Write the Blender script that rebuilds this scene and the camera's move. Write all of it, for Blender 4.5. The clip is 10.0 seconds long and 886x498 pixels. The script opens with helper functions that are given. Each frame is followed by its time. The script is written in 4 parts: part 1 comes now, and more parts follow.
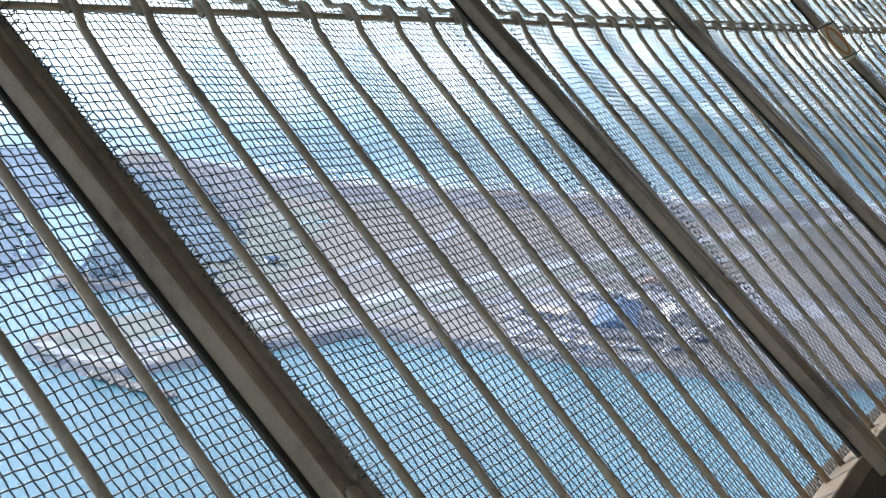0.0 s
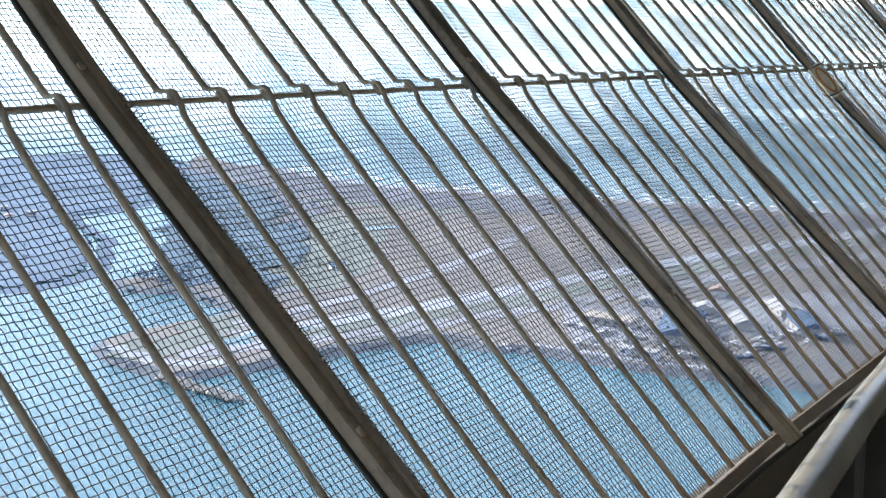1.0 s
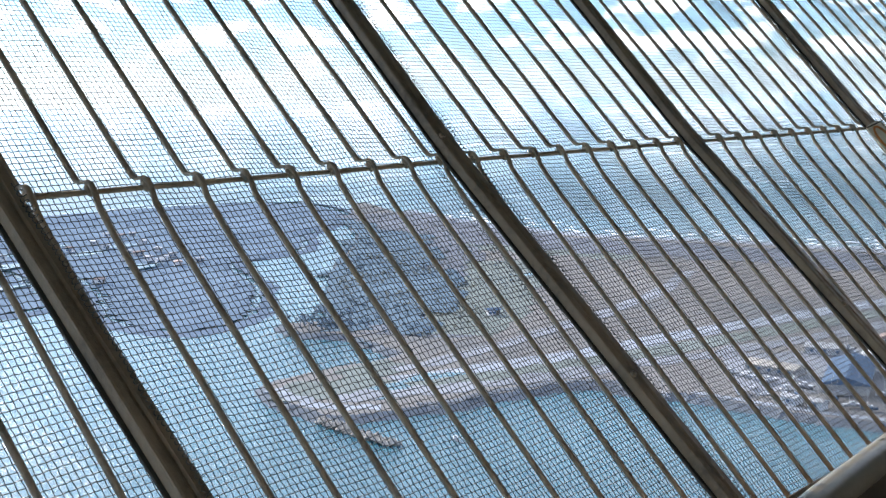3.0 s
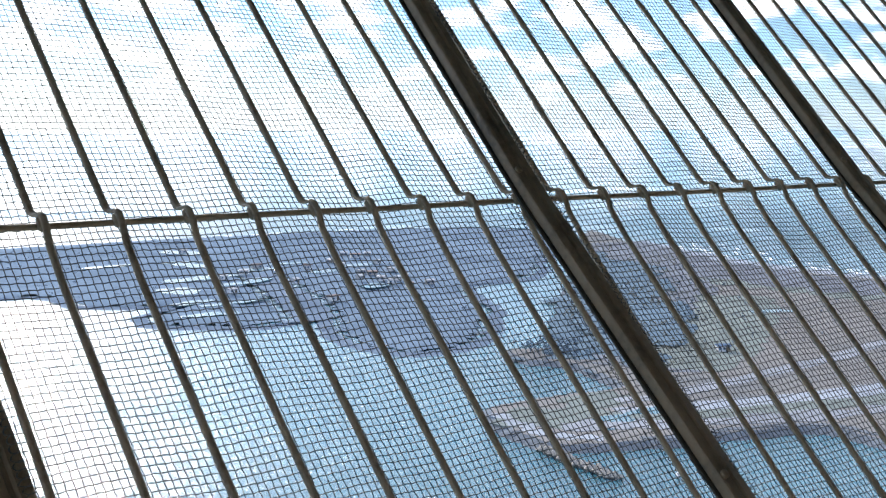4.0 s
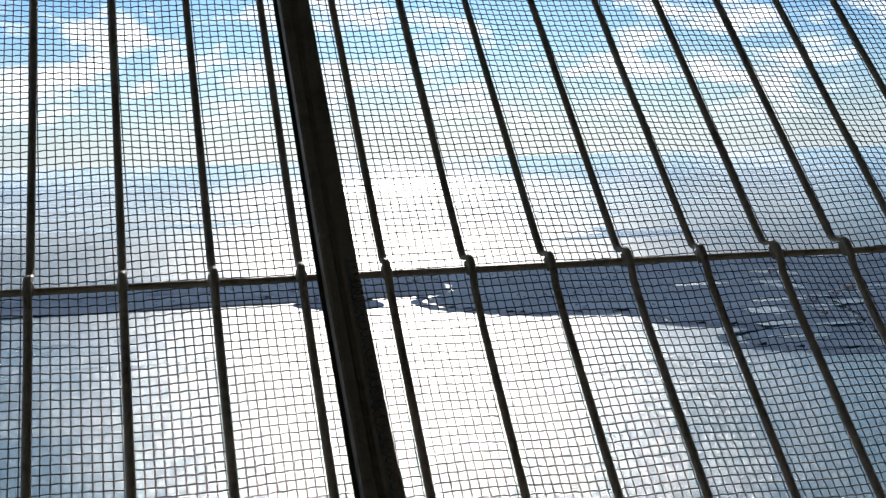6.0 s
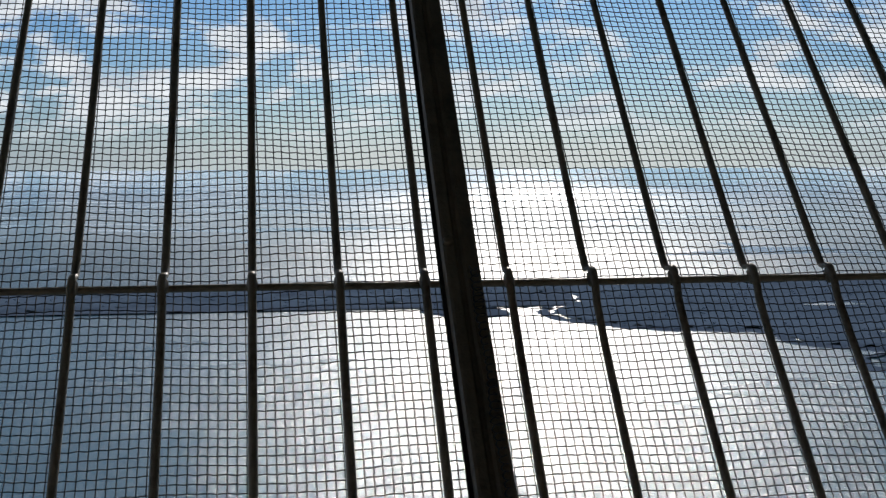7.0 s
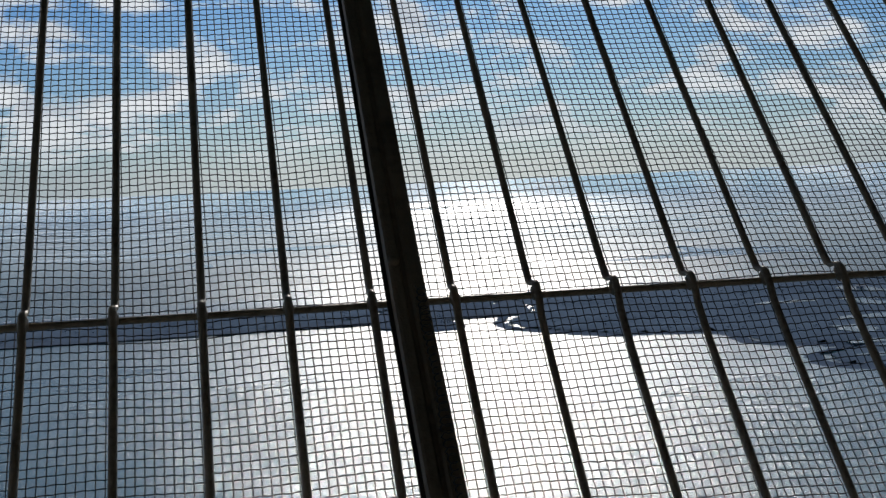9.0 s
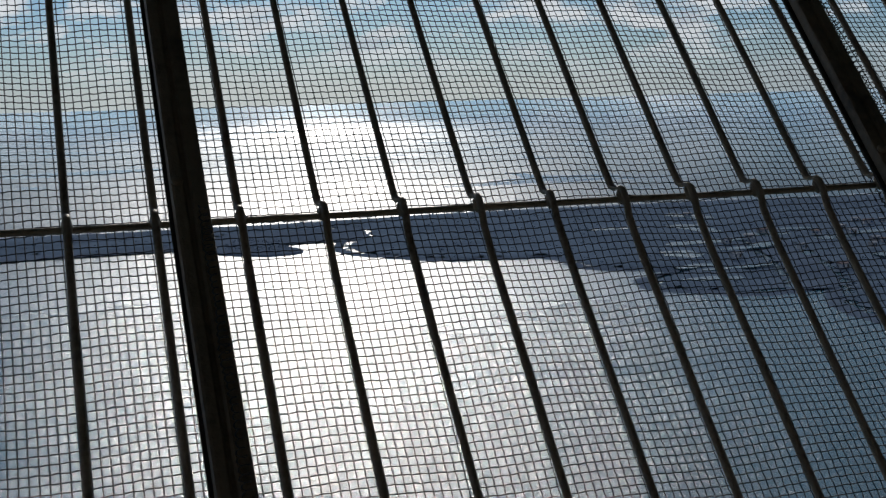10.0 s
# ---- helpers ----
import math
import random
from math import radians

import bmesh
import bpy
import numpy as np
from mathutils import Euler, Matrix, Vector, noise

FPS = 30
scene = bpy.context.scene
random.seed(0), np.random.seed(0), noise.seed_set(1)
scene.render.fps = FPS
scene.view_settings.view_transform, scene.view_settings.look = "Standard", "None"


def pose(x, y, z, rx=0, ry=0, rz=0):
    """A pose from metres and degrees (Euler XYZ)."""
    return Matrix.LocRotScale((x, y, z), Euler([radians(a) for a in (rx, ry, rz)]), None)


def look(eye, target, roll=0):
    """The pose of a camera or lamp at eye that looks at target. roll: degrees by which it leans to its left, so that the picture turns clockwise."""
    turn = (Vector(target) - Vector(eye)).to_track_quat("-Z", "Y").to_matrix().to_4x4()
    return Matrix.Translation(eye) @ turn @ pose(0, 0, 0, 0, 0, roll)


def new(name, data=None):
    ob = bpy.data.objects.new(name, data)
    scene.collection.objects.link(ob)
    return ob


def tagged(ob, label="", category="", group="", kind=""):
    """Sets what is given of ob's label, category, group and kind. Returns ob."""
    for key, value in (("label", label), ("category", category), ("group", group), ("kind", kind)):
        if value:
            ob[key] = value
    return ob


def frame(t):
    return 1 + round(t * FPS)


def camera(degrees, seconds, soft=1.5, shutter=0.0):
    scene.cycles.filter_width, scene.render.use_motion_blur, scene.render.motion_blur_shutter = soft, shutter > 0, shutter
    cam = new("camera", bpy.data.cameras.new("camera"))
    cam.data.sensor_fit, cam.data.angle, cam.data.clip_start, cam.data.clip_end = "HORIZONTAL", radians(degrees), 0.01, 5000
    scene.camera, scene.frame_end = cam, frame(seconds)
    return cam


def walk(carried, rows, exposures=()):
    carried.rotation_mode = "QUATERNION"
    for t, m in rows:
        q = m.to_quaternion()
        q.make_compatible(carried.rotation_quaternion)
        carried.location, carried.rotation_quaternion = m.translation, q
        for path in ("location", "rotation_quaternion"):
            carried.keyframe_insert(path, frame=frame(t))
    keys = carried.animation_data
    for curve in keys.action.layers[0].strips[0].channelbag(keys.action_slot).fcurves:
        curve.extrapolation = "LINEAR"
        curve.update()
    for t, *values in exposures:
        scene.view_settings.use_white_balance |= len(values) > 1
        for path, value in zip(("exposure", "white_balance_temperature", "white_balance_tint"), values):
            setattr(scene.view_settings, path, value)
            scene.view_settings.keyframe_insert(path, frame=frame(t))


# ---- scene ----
from mathutils.geometry import tessellate_polygon

# ---- camera: eye (m), heading from the fence's outward normal, tilt, lean (degrees) ----
EYES = [
    (0.0, 0.212, -1.009, 1.762, 61.28, -9.34, -0.01),
    (0.5, 0.104, -1.096, 1.802, 60.01, -8.94, -1.21),
    (1.0, -0.214, -1.368, 1.877, 58.31, -9.05, -0.22),
    (1.5, -0.582, -1.676, 1.921, 57.57, -8.38, 0.14),
    (2.0, -0.420, -1.709, 1.927, 55.31, -7.71, -1.40),
    (2.5, -0.197, -1.733, 1.942, 51.88, -6.62, 0.10),
    (2.7, -0.115, -1.715, 1.940, 51.98, -6.81, -0.53),
    (3.8, 0.442, -1.622, 1.925, 43.71, -5.84, -1.51),
    (4.0, 0.533, -1.623, 1.929, 40.53, -5.48, -0.16),
    (4.5, 0.641, -1.553, 1.921, 37.26, -5.17, -1.04),
    (5.0, 0.735, -1.560, 1.936, 27.14, -4.90, -1.29),
    (5.5, 0.779, -1.556, 1.941, 19.63, -4.79, -1.27),
    (6.0, 0.784, -1.578, 1.949, 13.95, -4.22, -1.64),
    (6.2, 0.786, -1.581, 1.951, 11.92, -4.18, -1.11),
    (7.3, 0.787, -1.602, 1.950, 7.41, -3.32, -0.79),
    (7.5, 0.779, -1.608, 1.950, 7.50, -2.96, -1.63),
    (8.0, 0.770, -1.609, 1.955, 7.82, -3.14, -0.24),
    (8.5, 0.767, -1.612, 1.953, 8.27, -3.04, -1.33),
    (8.8, 0.773, -1.621, 1.951, 9.14, -3.32, -3.08),
    (9.0, 0.792, -1.627, 1.959, 10.29, -3.12, -2.64),
    (9.5, 0.797, -1.637, 1.960, 14.31, -3.77, -1.83),
    (9.7, 0.828, -1.642, 1.960, 16.23, -4.91, -1.67),
    (10.0, 0.857, -1.646, 1.951, 17.57, -6.81, -1.61),
]


def gaze(x, y, z, heading, tilt, lean):
    h, e = radians(heading), radians(tilt)
    way = Vector((math.sin(h) * math.cos(e), math.cos(h) * math.cos(e), math.sin(e)))
    eye = Vector((x, y, z))
    return look(eye, eye + way * 10, lean)


cam = camera(39.0, 10.0, soft=1.38)
walk(cam, [(t, gaze(*r)) for t, *r in EYES],
     exposures=[(0.0, 2.16, 6480, 10), (1.0, 2.13, 6480, 10), (2.0, 2.04, 6520, 10), (2.7, 1.86, 6500, 10),
                (3.8, 1.66, 6450, 10), (4.5, 1.41, 6420, 10), (5.0, 1.14, 6400, 10), (5.5, 0.70, 6380, 10),
                (6.0, 0.05, 6380, 10), (6.5, -0.40, 6350, 10), (7.5, -0.78, 6300, 10), (9.0, -0.80, 6300, 10), (10.0, -0.95, 6300, 10)])

# ---- light ----
SUN_AZ, SUN_EL = 12.0, 20.0          # degrees from +Y towards +X, above the horizon
sun_way = Vector((math.sin(radians(SUN_AZ)) * math.cos(radians(SUN_EL)),
                  math.cos(radians(SUN_AZ)) * math.cos(radians(SUN_EL)), math.sin(radians(SUN_EL))))
sun = new("sun", bpy.data.lights.new("sun", "SUN"))
sun.data.energy, sun.data.angle, sun.data.color = 3.75, radians(1.5), (1.0, 0.93, 0.84)
sun.matrix_world = look(sun_way * 50, (0, 0, 0))


def link(tree, a, b):
    tree.links.new(a, b)


def build_world():
    world = bpy.data.worlds.new("sky")
    scene.world = world
    world.use_nodes = True
    tree = world.node_tree
    n = tree.nodes
    n.clear()
    out, back = n.new("ShaderNodeOutputWorld"), n.new("ShaderNodeBackground")
    back.inputs["Strength"].default_value = 0.11
    coord = n.new("ShaderNodeTexCoord")
    sep = n.new("ShaderNodeSeparateXYZ")
    link(tree, coord.outputs["Generated"], sep.inputs[0])
    # the haze of the horizon goes on a little below it
    low = n.new("ShaderNodeMath"); low.operation = "MAXIMUM"; low.inputs[1].default_value = 0.012
    link(tree, sep.outputs["Z"], low.inputs[0])
    comb = n.new("ShaderNodeCombineXYZ")
    link(tree, sep.outputs["X"], comb.inputs[0]); link(tree, sep.outputs["Y"], comb.inputs[1]); link(tree, low.outputs[0], comb.inputs[2])
    sky = n.new("ShaderNodeTexSky")
    sky.sky_type, sky.sun_disc = "NISHITA", False
    sky.sun_elevation, sky.sun_rotation = radians(SUN_EL), radians(SUN_AZ)
    sky.air_density, sky.dust_density, sky.ozone_density = 1.0, 0.25, 3.0
    link(tree, comb.outputs[0], sky.inputs["Vector"])
    # pale haze that thins out upwards
    thin = n.new("ShaderNodeMath"); thin.operation = "MULTIPLY"; thin.inputs[1].default_value = -17.0
    link(tree, low.outputs[0], thin.inputs[0])
    haze = n.new("ShaderNodeMath"); haze.operation = "EXPONENT"
    link(tree, thin.outputs[0], haze.inputs[0])
    veil = n.new("ShaderNodeMix"); veil.data_type = "RGBA"
    rich = n.new("ShaderNodeVectorMath"); rich.operation = "MULTIPLY"
    rich.inputs[1].default_value = (0.30, 0.57, 0.91)
    link(tree, sky.outputs[0], rich.inputs[0])
    dim = n.new("ShaderNodeMapRange")          # hazier to the east
    for key, value in (("From Min", 0.35), ("From Max", 0.75), ("To Min", 0.0), ("To Max", 0.40)):
        dim.inputs[key].default_value = value
    link(tree, sep.outputs["X"], dim.inputs["Value"])
    mist = n.new("ShaderNodeMath"); mist.operation = "MAXIMUM"
    link(tree, haze.outputs[0], mist.inputs[0]); link(tree, dim.outputs[0], mist.inputs[1])
    link(tree, mist.outputs[0], veil.inputs[0]); link(tree, rich.outputs[0], veil.inputs[6])
    # the bright hazy sky round the sun
    near = n.new("ShaderNodeVectorMath"); near.operation = "DOT_PRODUCT"
    near.inputs[1].default_value = tuple(sun_way)
    link(tree, comb.outputs[0], near.inputs[0])
    clip = n.new("ShaderNodeMath"); clip.operation = "MAXIMUM"; clip.inputs[1].default_value = 0.0
    link(tree, near.outputs["Value"], clip.inputs[0])
    ring = n.new("ShaderNodeMath"); ring.operation = "POWER"; ring.inputs[1].default_value = 15.0
    link(tree, clip.outputs[0], ring.inputs[0])
    glow = n.new("ShaderNodeVectorMath"); glow.operation = "SCALE"; glow.inputs[0].default_value = (14.5, 12.6, 10.2)
    link(tree, ring.outputs[0], glow.inputs["Scale"])
    lit = n.new("ShaderNodeVectorMath"); lit.operation = "ADD"
    lit.inputs[0].default_value = (4.0, 4.75, 5.5)
    link(tree, glow.outputs[0], lit.inputs[1]); link(tree, lit.outputs[0], veil.inputs[7])
    # clouds on a flat layer: direction over height
    def cloud_noise(lift, scale, detail, rough):
        high = n.new("ShaderNodeMath"); high.operation = "ADD"; high.inputs[1].default_value = 0.30 + lift
        link(tree, low.outputs[0], high.inputs[0])
        div = n.new("ShaderNodeVectorMath"); div.operation = "DIVIDE"
        rep = n.new("ShaderNodeCombineXYZ")
        for i in range(3):
            link(tree, high.outputs[0], rep.inputs[i])
        link(tree, comb.outputs[0], div.inputs[0]); link(tree, rep.outputs[0], div.inputs[1])
        tex = n.new("ShaderNodeTexNoise")
        tex.inputs["Scale"].default_value, tex.inputs["Detail"].default_value, tex.inputs["Roughness"].default_value = scale, detail, rough
        tex.inputs["Distortion"].default_value = 0.25
        link(tree, div.outputs[0], tex.inputs["Vector"])
        return tex.outputs["Fac"]
    puffs = cloud_noise(0.0, 4.6, 9.0, 0.58)
    above = cloud_noise(-0.012, 4.6, 4.0, 0.5)
    ramp = n.new("ShaderNodeValToRGB")
    ramp.color_ramp.elements[0].position, ramp.color_ramp.elements[1].position = 0.480, 0.584
    ramp.color_ramp.elements[1].color = (0.92, 0.92, 0.92, 1)
    link(tree, puffs, ramp.inputs[0])
    # thick middles and bases are greyer, thin upper rims bright
    thick = n.new("ShaderNodeMapRange")
    for key, value in (("From Min", 0.52), ("From Max", 0.68), ("To Min", 0.0), ("To Max", 1.0)):
        thick.inputs[key].default_value = value
    link(tree, above, thick.inputs["Value"])
    tone = n.new("ShaderNodeMix"); tone.data_type = "RGBA"
    tone.inputs[6].default_value, tone.inputs[7].default_value = (13.2, 13.4, 13.5, 1), (8.4, 9.0, 9.7, 1)
    link(tree, thick.outputs[0], tone.inputs[0])
    white = n.new("ShaderNodeMix"); white.data_type = "RGBA"
    link(tree, tone.outputs[2], white.inputs[7])
    # the cloud field thins out to the east
    east = n.new("ShaderNodeMapRange")
    for key, value in (("From Min", 0.30), ("From Max", 0.72), ("To Min", 1.0), ("To Max", 0.95)):
        east.inputs[key].default_value = value
    link(tree, sep.outputs["X"], east.inputs["Value"])
    cover = n.new("ShaderNodeMath"); cover.operation = "MULTIPLY"
    link(tree, ramp.outputs[0], cover.inputs[0]); link(tree, east.outputs[0], cover.inputs[1])
    # and sinks into the haze at the horizon
    sink = n.new("ShaderNodeMapRange"); sink.interpolation_type = "SMOOTHSTEP"
    for key, value in (("From Min", 0.005), ("From Max", 0.055), ("To Min", 0.0), ("To Max", 1.0)):
        sink.inputs[key].default_value = value
    link(tree, low.outputs[0], sink.inputs["Value"])
    veiled = n.new("ShaderNodeMath"); veiled.operation = "MULTIPLY"
    link(tree, cover.outputs[0], veiled.inputs[0]); link(tree, sink.outputs[0], veiled.inputs[1])
    link(tree, veiled.outputs[0], white.inputs[0]); link(tree, veil.outputs[2], white.inputs[6])
    link(tree, white.outputs[2], back.inputs["Color"])
    link(tree, back.outputs[0], out.inputs[0])


build_world()

# ---- materials ----


def material(name, colour, rough=0.8, metal=0.0, scale=1.0, amount=0.25, bump=0.0, bump_scale=None, second=None, spec=0.5, per_object=0.0):
    """A procedural surface: colour with stains at two scales and fine relief. scale: features per metre."""
    m = bpy.data.materials.new(name)
    m.use_nodes = True
    t = m.node_tree
    n, b = t.nodes, t.nodes["Principled BSDF"]
    b.inputs["Roughness"].default_value, b.inputs["Metallic"].default_value = rough, metal
    b.inputs["Specular IOR Level"].default_value = spec
    geo = n.new("ShaderNodeNewGeometry")
    big, fine = n.new("ShaderNodeTexNoise"), n.new("ShaderNodeTexNoise")
    for tex, s, d in ((big, scale, 4.0), (fine, scale * 9.0, 6.0)):
        tex.inputs["Scale"].default_value, tex.inputs["Detail"].default_value = s, d
        link(t, geo.outputs["Position"], tex.inputs["Vector"])
    both = n.new("ShaderNodeMath"); both.operation = "MULTIPLY_ADD"; both.inputs[1].default_value = 0.45
    link(t, fine.outputs["Fac"], both.inputs[0]); link(t, big.outputs["Fac"], both.inputs[2])
    src = both.outputs[0]
    if per_object:
        info = n.new("ShaderNodeObjectInfo")
        shift = n.new("ShaderNodeMath"); shift.operation = "MULTIPLY_ADD"; shift.inputs[1].default_value = per_object
        link(t, info.outputs["Random"], shift.inputs[0]); link(t, src, shift.inputs[2])
        src = shift.outputs[0]
    ramp = n.new("ShaderNodeValToRGB")
    lo = second or tuple(c * (1 - amount) for c in colour)
    hi = tuple(min(1.0, c * (1 + amount * 0.6)) for c in colour)
    e = ramp.color_ramp.elements
    e[0].position, e[0].color = 0.45, (*lo, 1)
    e[1].position, e[1].color = 0.95, (*hi, 1)
    mid = e.new(0.70); mid.color = (*colour, 1)
    link(t, src, ramp.inputs[0]); link(t, ramp.outputs[0], b.inputs["Base Color"])
    if bump:
        bn, bm = n.new("ShaderNodeBump"), n.new("ShaderNodeTexNoise")
        bm.inputs["Scale"].default_value, bm.inputs["Detail"].default_value = bump_scale or scale * 12, 5.0
        link(t, geo.outputs["Position"], bm.inputs["Vector"])
        bn.inputs["Strength"].default_value, bn.inputs["Distance"].default_value = 1.0, bump
        link(t, bm.outputs["Fac"], bn.inputs["Height"]); link(t, bn.outputs[0], b.inputs["Normal"])
    return m


def sea_material():
    """Wind-ruffled sea: resolved ripples near by, the spread of slopes as gloss, smoother far patches in place of cloud
    shadows.
    """
    m = bpy.data.materials.new("sea_water")
    m.use_nodes = True
    t = m.node_tree
    n, b = t.nodes, t.nodes["Principled BSDF"]
    b.inputs["IOR"].default_value, b.inputs["Specular IOR Level"].default_value = 1.33, 0.40
    geo = n.new("ShaderNodeNewGeometry")

    def noise_tex(scale, detail, rough=0.5, stretch=None, turn=0.0):
        tex = n.new("ShaderNodeTexNoise")
        tex.inputs["Scale"].default_value, tex.inputs["Detail"].default_value, tex.inputs["Roughness"].default_value = scale, detail, rough
        if stretch:
            mp = n.new("ShaderNodeMapping")
            mp.inputs["Scale"].default_value, mp.inputs["Rotation"].default_value = stretch, (0, 0, turn)
            link(t, geo.outputs["Position"], mp.inputs["Vector"]); link(t, mp.outputs[0], tex.inputs["Vector"])
        else:
            link(t, geo.outputs["Position"], tex.inputs["Vector"])
        return tex.outputs["Fac"]

    def spread(src, lo, hi, a, c, smooth=False):
        r = n.new("ShaderNodeMapRange")
        if smooth:
            r.interpolation_type = "SMOOTHSTEP"
        for key, value in (("From Min", lo), ("From Max", hi), ("To Min", a), ("To Max", c)):
            r.inputs[key].default_value = value
        link(t, src, r.inputs["Value"])
        return r.outputs[0]

    def maths(op, a, c):
        k = n.new("ShaderNodeMath"); k.operation = op
        for i, v in enumerate((a, c)):
            if isinstance(v, float):
                k.inputs[i].default_value = v
            else:
                link(t, v, k.inputs[i])
        return k.outputs[0]

    ramp = n.new("ShaderNodeValToRGB")
    ramp.color_ramp.elements[0].position, ramp.color_ramp.elements[0].color = 0.35, (0.020, 0.076, 0.106, 1)
    ramp.color_ramp.elements[1].position, ramp.color_ramp.elements[1].color = 0.70, (0.034, 0.112, 0.152, 1)
    link(t, noise_tex(0.006, 3.0), ramp.inputs[0]); link(t, ramp.outputs[0], b.inputs["Base Color"])
    far = n.new("ShaderNodeVectorMath"); far.operation = "LENGTH"
    link(t, geo.outputs["Position"], far.inputs[0])
    # the spread of slopes that stand for waves too small to tell apart
    offing = spread(far.outputs["Value"], 350.0, 1100.0, SEA_GLOSS[0], SEA_GLOSS[1])
    offing = maths("ADD", offing, spread(far.outputs["Value"], 1100.0, 2000.0, 0.0, 0.14))
    # smoother patches go dark in the glitter, standing in for cloud shadows
    patch_noise = noise_tex(1.0, 4.0, 0.55, (0.0020, 0.0046, 1.0), 0.06)
    shade_patch = spread(patch_noise, 0.57, 0.63, 0.0, 1.0, True)
    streak = spread(noise_tex(1.0, 3.0, 0.5, (0.0105, 0.0042, 1.0), 0.2), 0.635, 0.675, 0.0, 1.0, True)
    shade_patch = maths("MAXIMUM", shade_patch, streak)
    open_sea = spread(far.outputs["Value"], 1000.0, 1600.0, 0.25, 1.0)
    # scattered smoother patches near by
    lull = spread(noise_tex(0.013, 2.5, 0.5, (1.0, 0.6, 1.0), 0.3), 0.56, 0.74, 0.0, 0.25, True)
    still = maths("MAXIMUM", maths("MULTIPLY", shade_patch, open_sea), maths("MULTIPLY", lull, spread(far.outputs["Value"], 700.0, 1100.0, 1.0, 0.0)))
    gust = spread(noise_tex(0.012, 3.0, 0.6, (0.5, 1.0, 1.0), 0.4), 0.40, 0.60, 0.93, 1.05)
    # roughness falls towards the horizon, in place of haze blending sea and sky
    drawn = maths("ADD", far.outputs["Value"], maths("MULTIPLY", maths("SUBTRACT", patch_noise, 0.5), 2600.0))
    fade = spread(drawn, 1900.0, 4500.0, 1.0, 0.06, True)
    ruffled = maths("MULTIPLY", maths("MULTIPLY", offing, gust), maths("SUBTRACT", 1.0, maths("MULTIPLY", still, 0.72)))
    link(t, maths("MULTIPLY", ruffled, fade), b.inputs["Roughness"])
    # a coat added far out only, to brighten that water with low sky
    link(t, spread(far.outputs["Value"], 1000.0, 2100.0, 0.0, 0.55, True), b.inputs["Coat Weight"])
    b.inputs["Coat Roughness"].default_value, b.inputs["Coat IOR"].default_value = 0.12, 1.33
    # ripples
    swell = noise_tex(1.5, 4.0, 0.60, (0.85, 1.0, 1.0), 0.6)
    bn = n.new("ShaderNodeBump"); bn.inputs["Distance"].default_value = 0.34
    link(t, swell, bn.inputs["Height"])
    link(t, maths("MULTIPLY", spread(far.outputs["Value"], 1500.0, 4500.0, 1.0, 0.0, True), maths("SUBTRACT", 1.0, maths("MULTIPLY", still, 0.8))), bn.inputs["Strength"])
    level = n.new("ShaderNodeCombineXYZ"); level.inputs[2].default_value = 1.0
    link(t, level.outputs[0], bn.inputs["Normal"])
    link(t, bn.outputs[0], b.inputs["Normal"])
    return m


SEA_GLOSS = (0.22, 0.45)          # roughness of the water near by and in the offing
STEEL = material("brown_weathered_steel", (0.265, 0.195, 0.125), 0.45, 0.1, 9.0, 0.4, 0.0015, 140.0, second=(0.125, 0.088, 0.055))
BROWN = material("dark_brown_steel", (0.095, 0.072, 0.048), 0.6, 0.0, 9.0, 0.4, 0.0012, 120.0, second=(0.05, 0.038, 0.027))
ROD = material("painted_rod", (0.36, 0.285, 0.20), 0.5, 0.0, 14.0, 0.4, 0.0010, 220.0, second=(0.18, 0.128, 0.084))
WIRE = material("galvanised_wire", (0.074, 0.075, 0.077), 0.6, 0.0, 30.0, 0.35, spec=0.3)
TUBE = material("grey_painted_tube", (0.235, 0.22, 0.185), 0.26, 0.0, 6.0, 0.2, 0.0008, 60.0)
DARK = material("dark_board", (0.058, 0.051, 0.039), 0.85, 0.0, 3.0, 0.4, 0.004, 25.0)
# unseen gallery surfaces, pale enough to bounce light onto the fence's inner side
PLASTER = material("unseen_gallery_grey", (0.30, 0.28, 0.245), 0.9, 0.0, 1.2, 0.3, 0.004, 30.0)
SEA = sea_material()
# spit colours are greyed and shifted to blue in place of aerial haze
FIELD = material("hazed_dry_field", (0.138, 0.136, 0.137), 0.95, 0.0, 0.018, 0.25, 0.12, 0.5, second=(0.102, 0.112, 0.124), spec=0.0)
SCRUB = material("hazed_scrub", (0.115, 0.126, 0.148), 0.95, 0.0, 0.05, 0.3, 0.15, 0.5, spec=0.0)
# blue in this ground colour stands in for haze over the far shore
HAZED_GROUND = material("hazed_wood_ground", (0.100, 0.130, 0.174), 0.95, 0.0, 0.02, 0.3, second=(0.078, 0.104, 0.144), spec=0.0)
MEADOW = material("hazed_rough_grass", (0.128, 0.146, 0.144), 0.95, 0.0, 0.04, 0.3, 0.3, 0.4, spec=0.0)
SAND = material("hazed_gravel", (0.205, 0.228, 0.262), 0.95, 0.0, 0.06, 0.2, 0.1, 1.0, spec=0.0)
MUD = material("hazed_wet_shore", (0.098, 0.112, 0.132), 0.95, 0.0, 0.08, 0.3, spec=0.0)
YARD = material("hazed_yard_ground", (0.175, 0.188, 0.212), 0.9, 0.0, 0.05, 0.3, 0.1, 0.8, spec=0.0)
# foliage lightened and tinted blue: distance haze put into the leaf colours
HAZED_LEAF = material("hazed_foliage", (0.106, 0.142, 0.188), 0.9, 0.0, 0.02, 0.3, second=(0.080, 0.110, 0.152), spec=0.0)
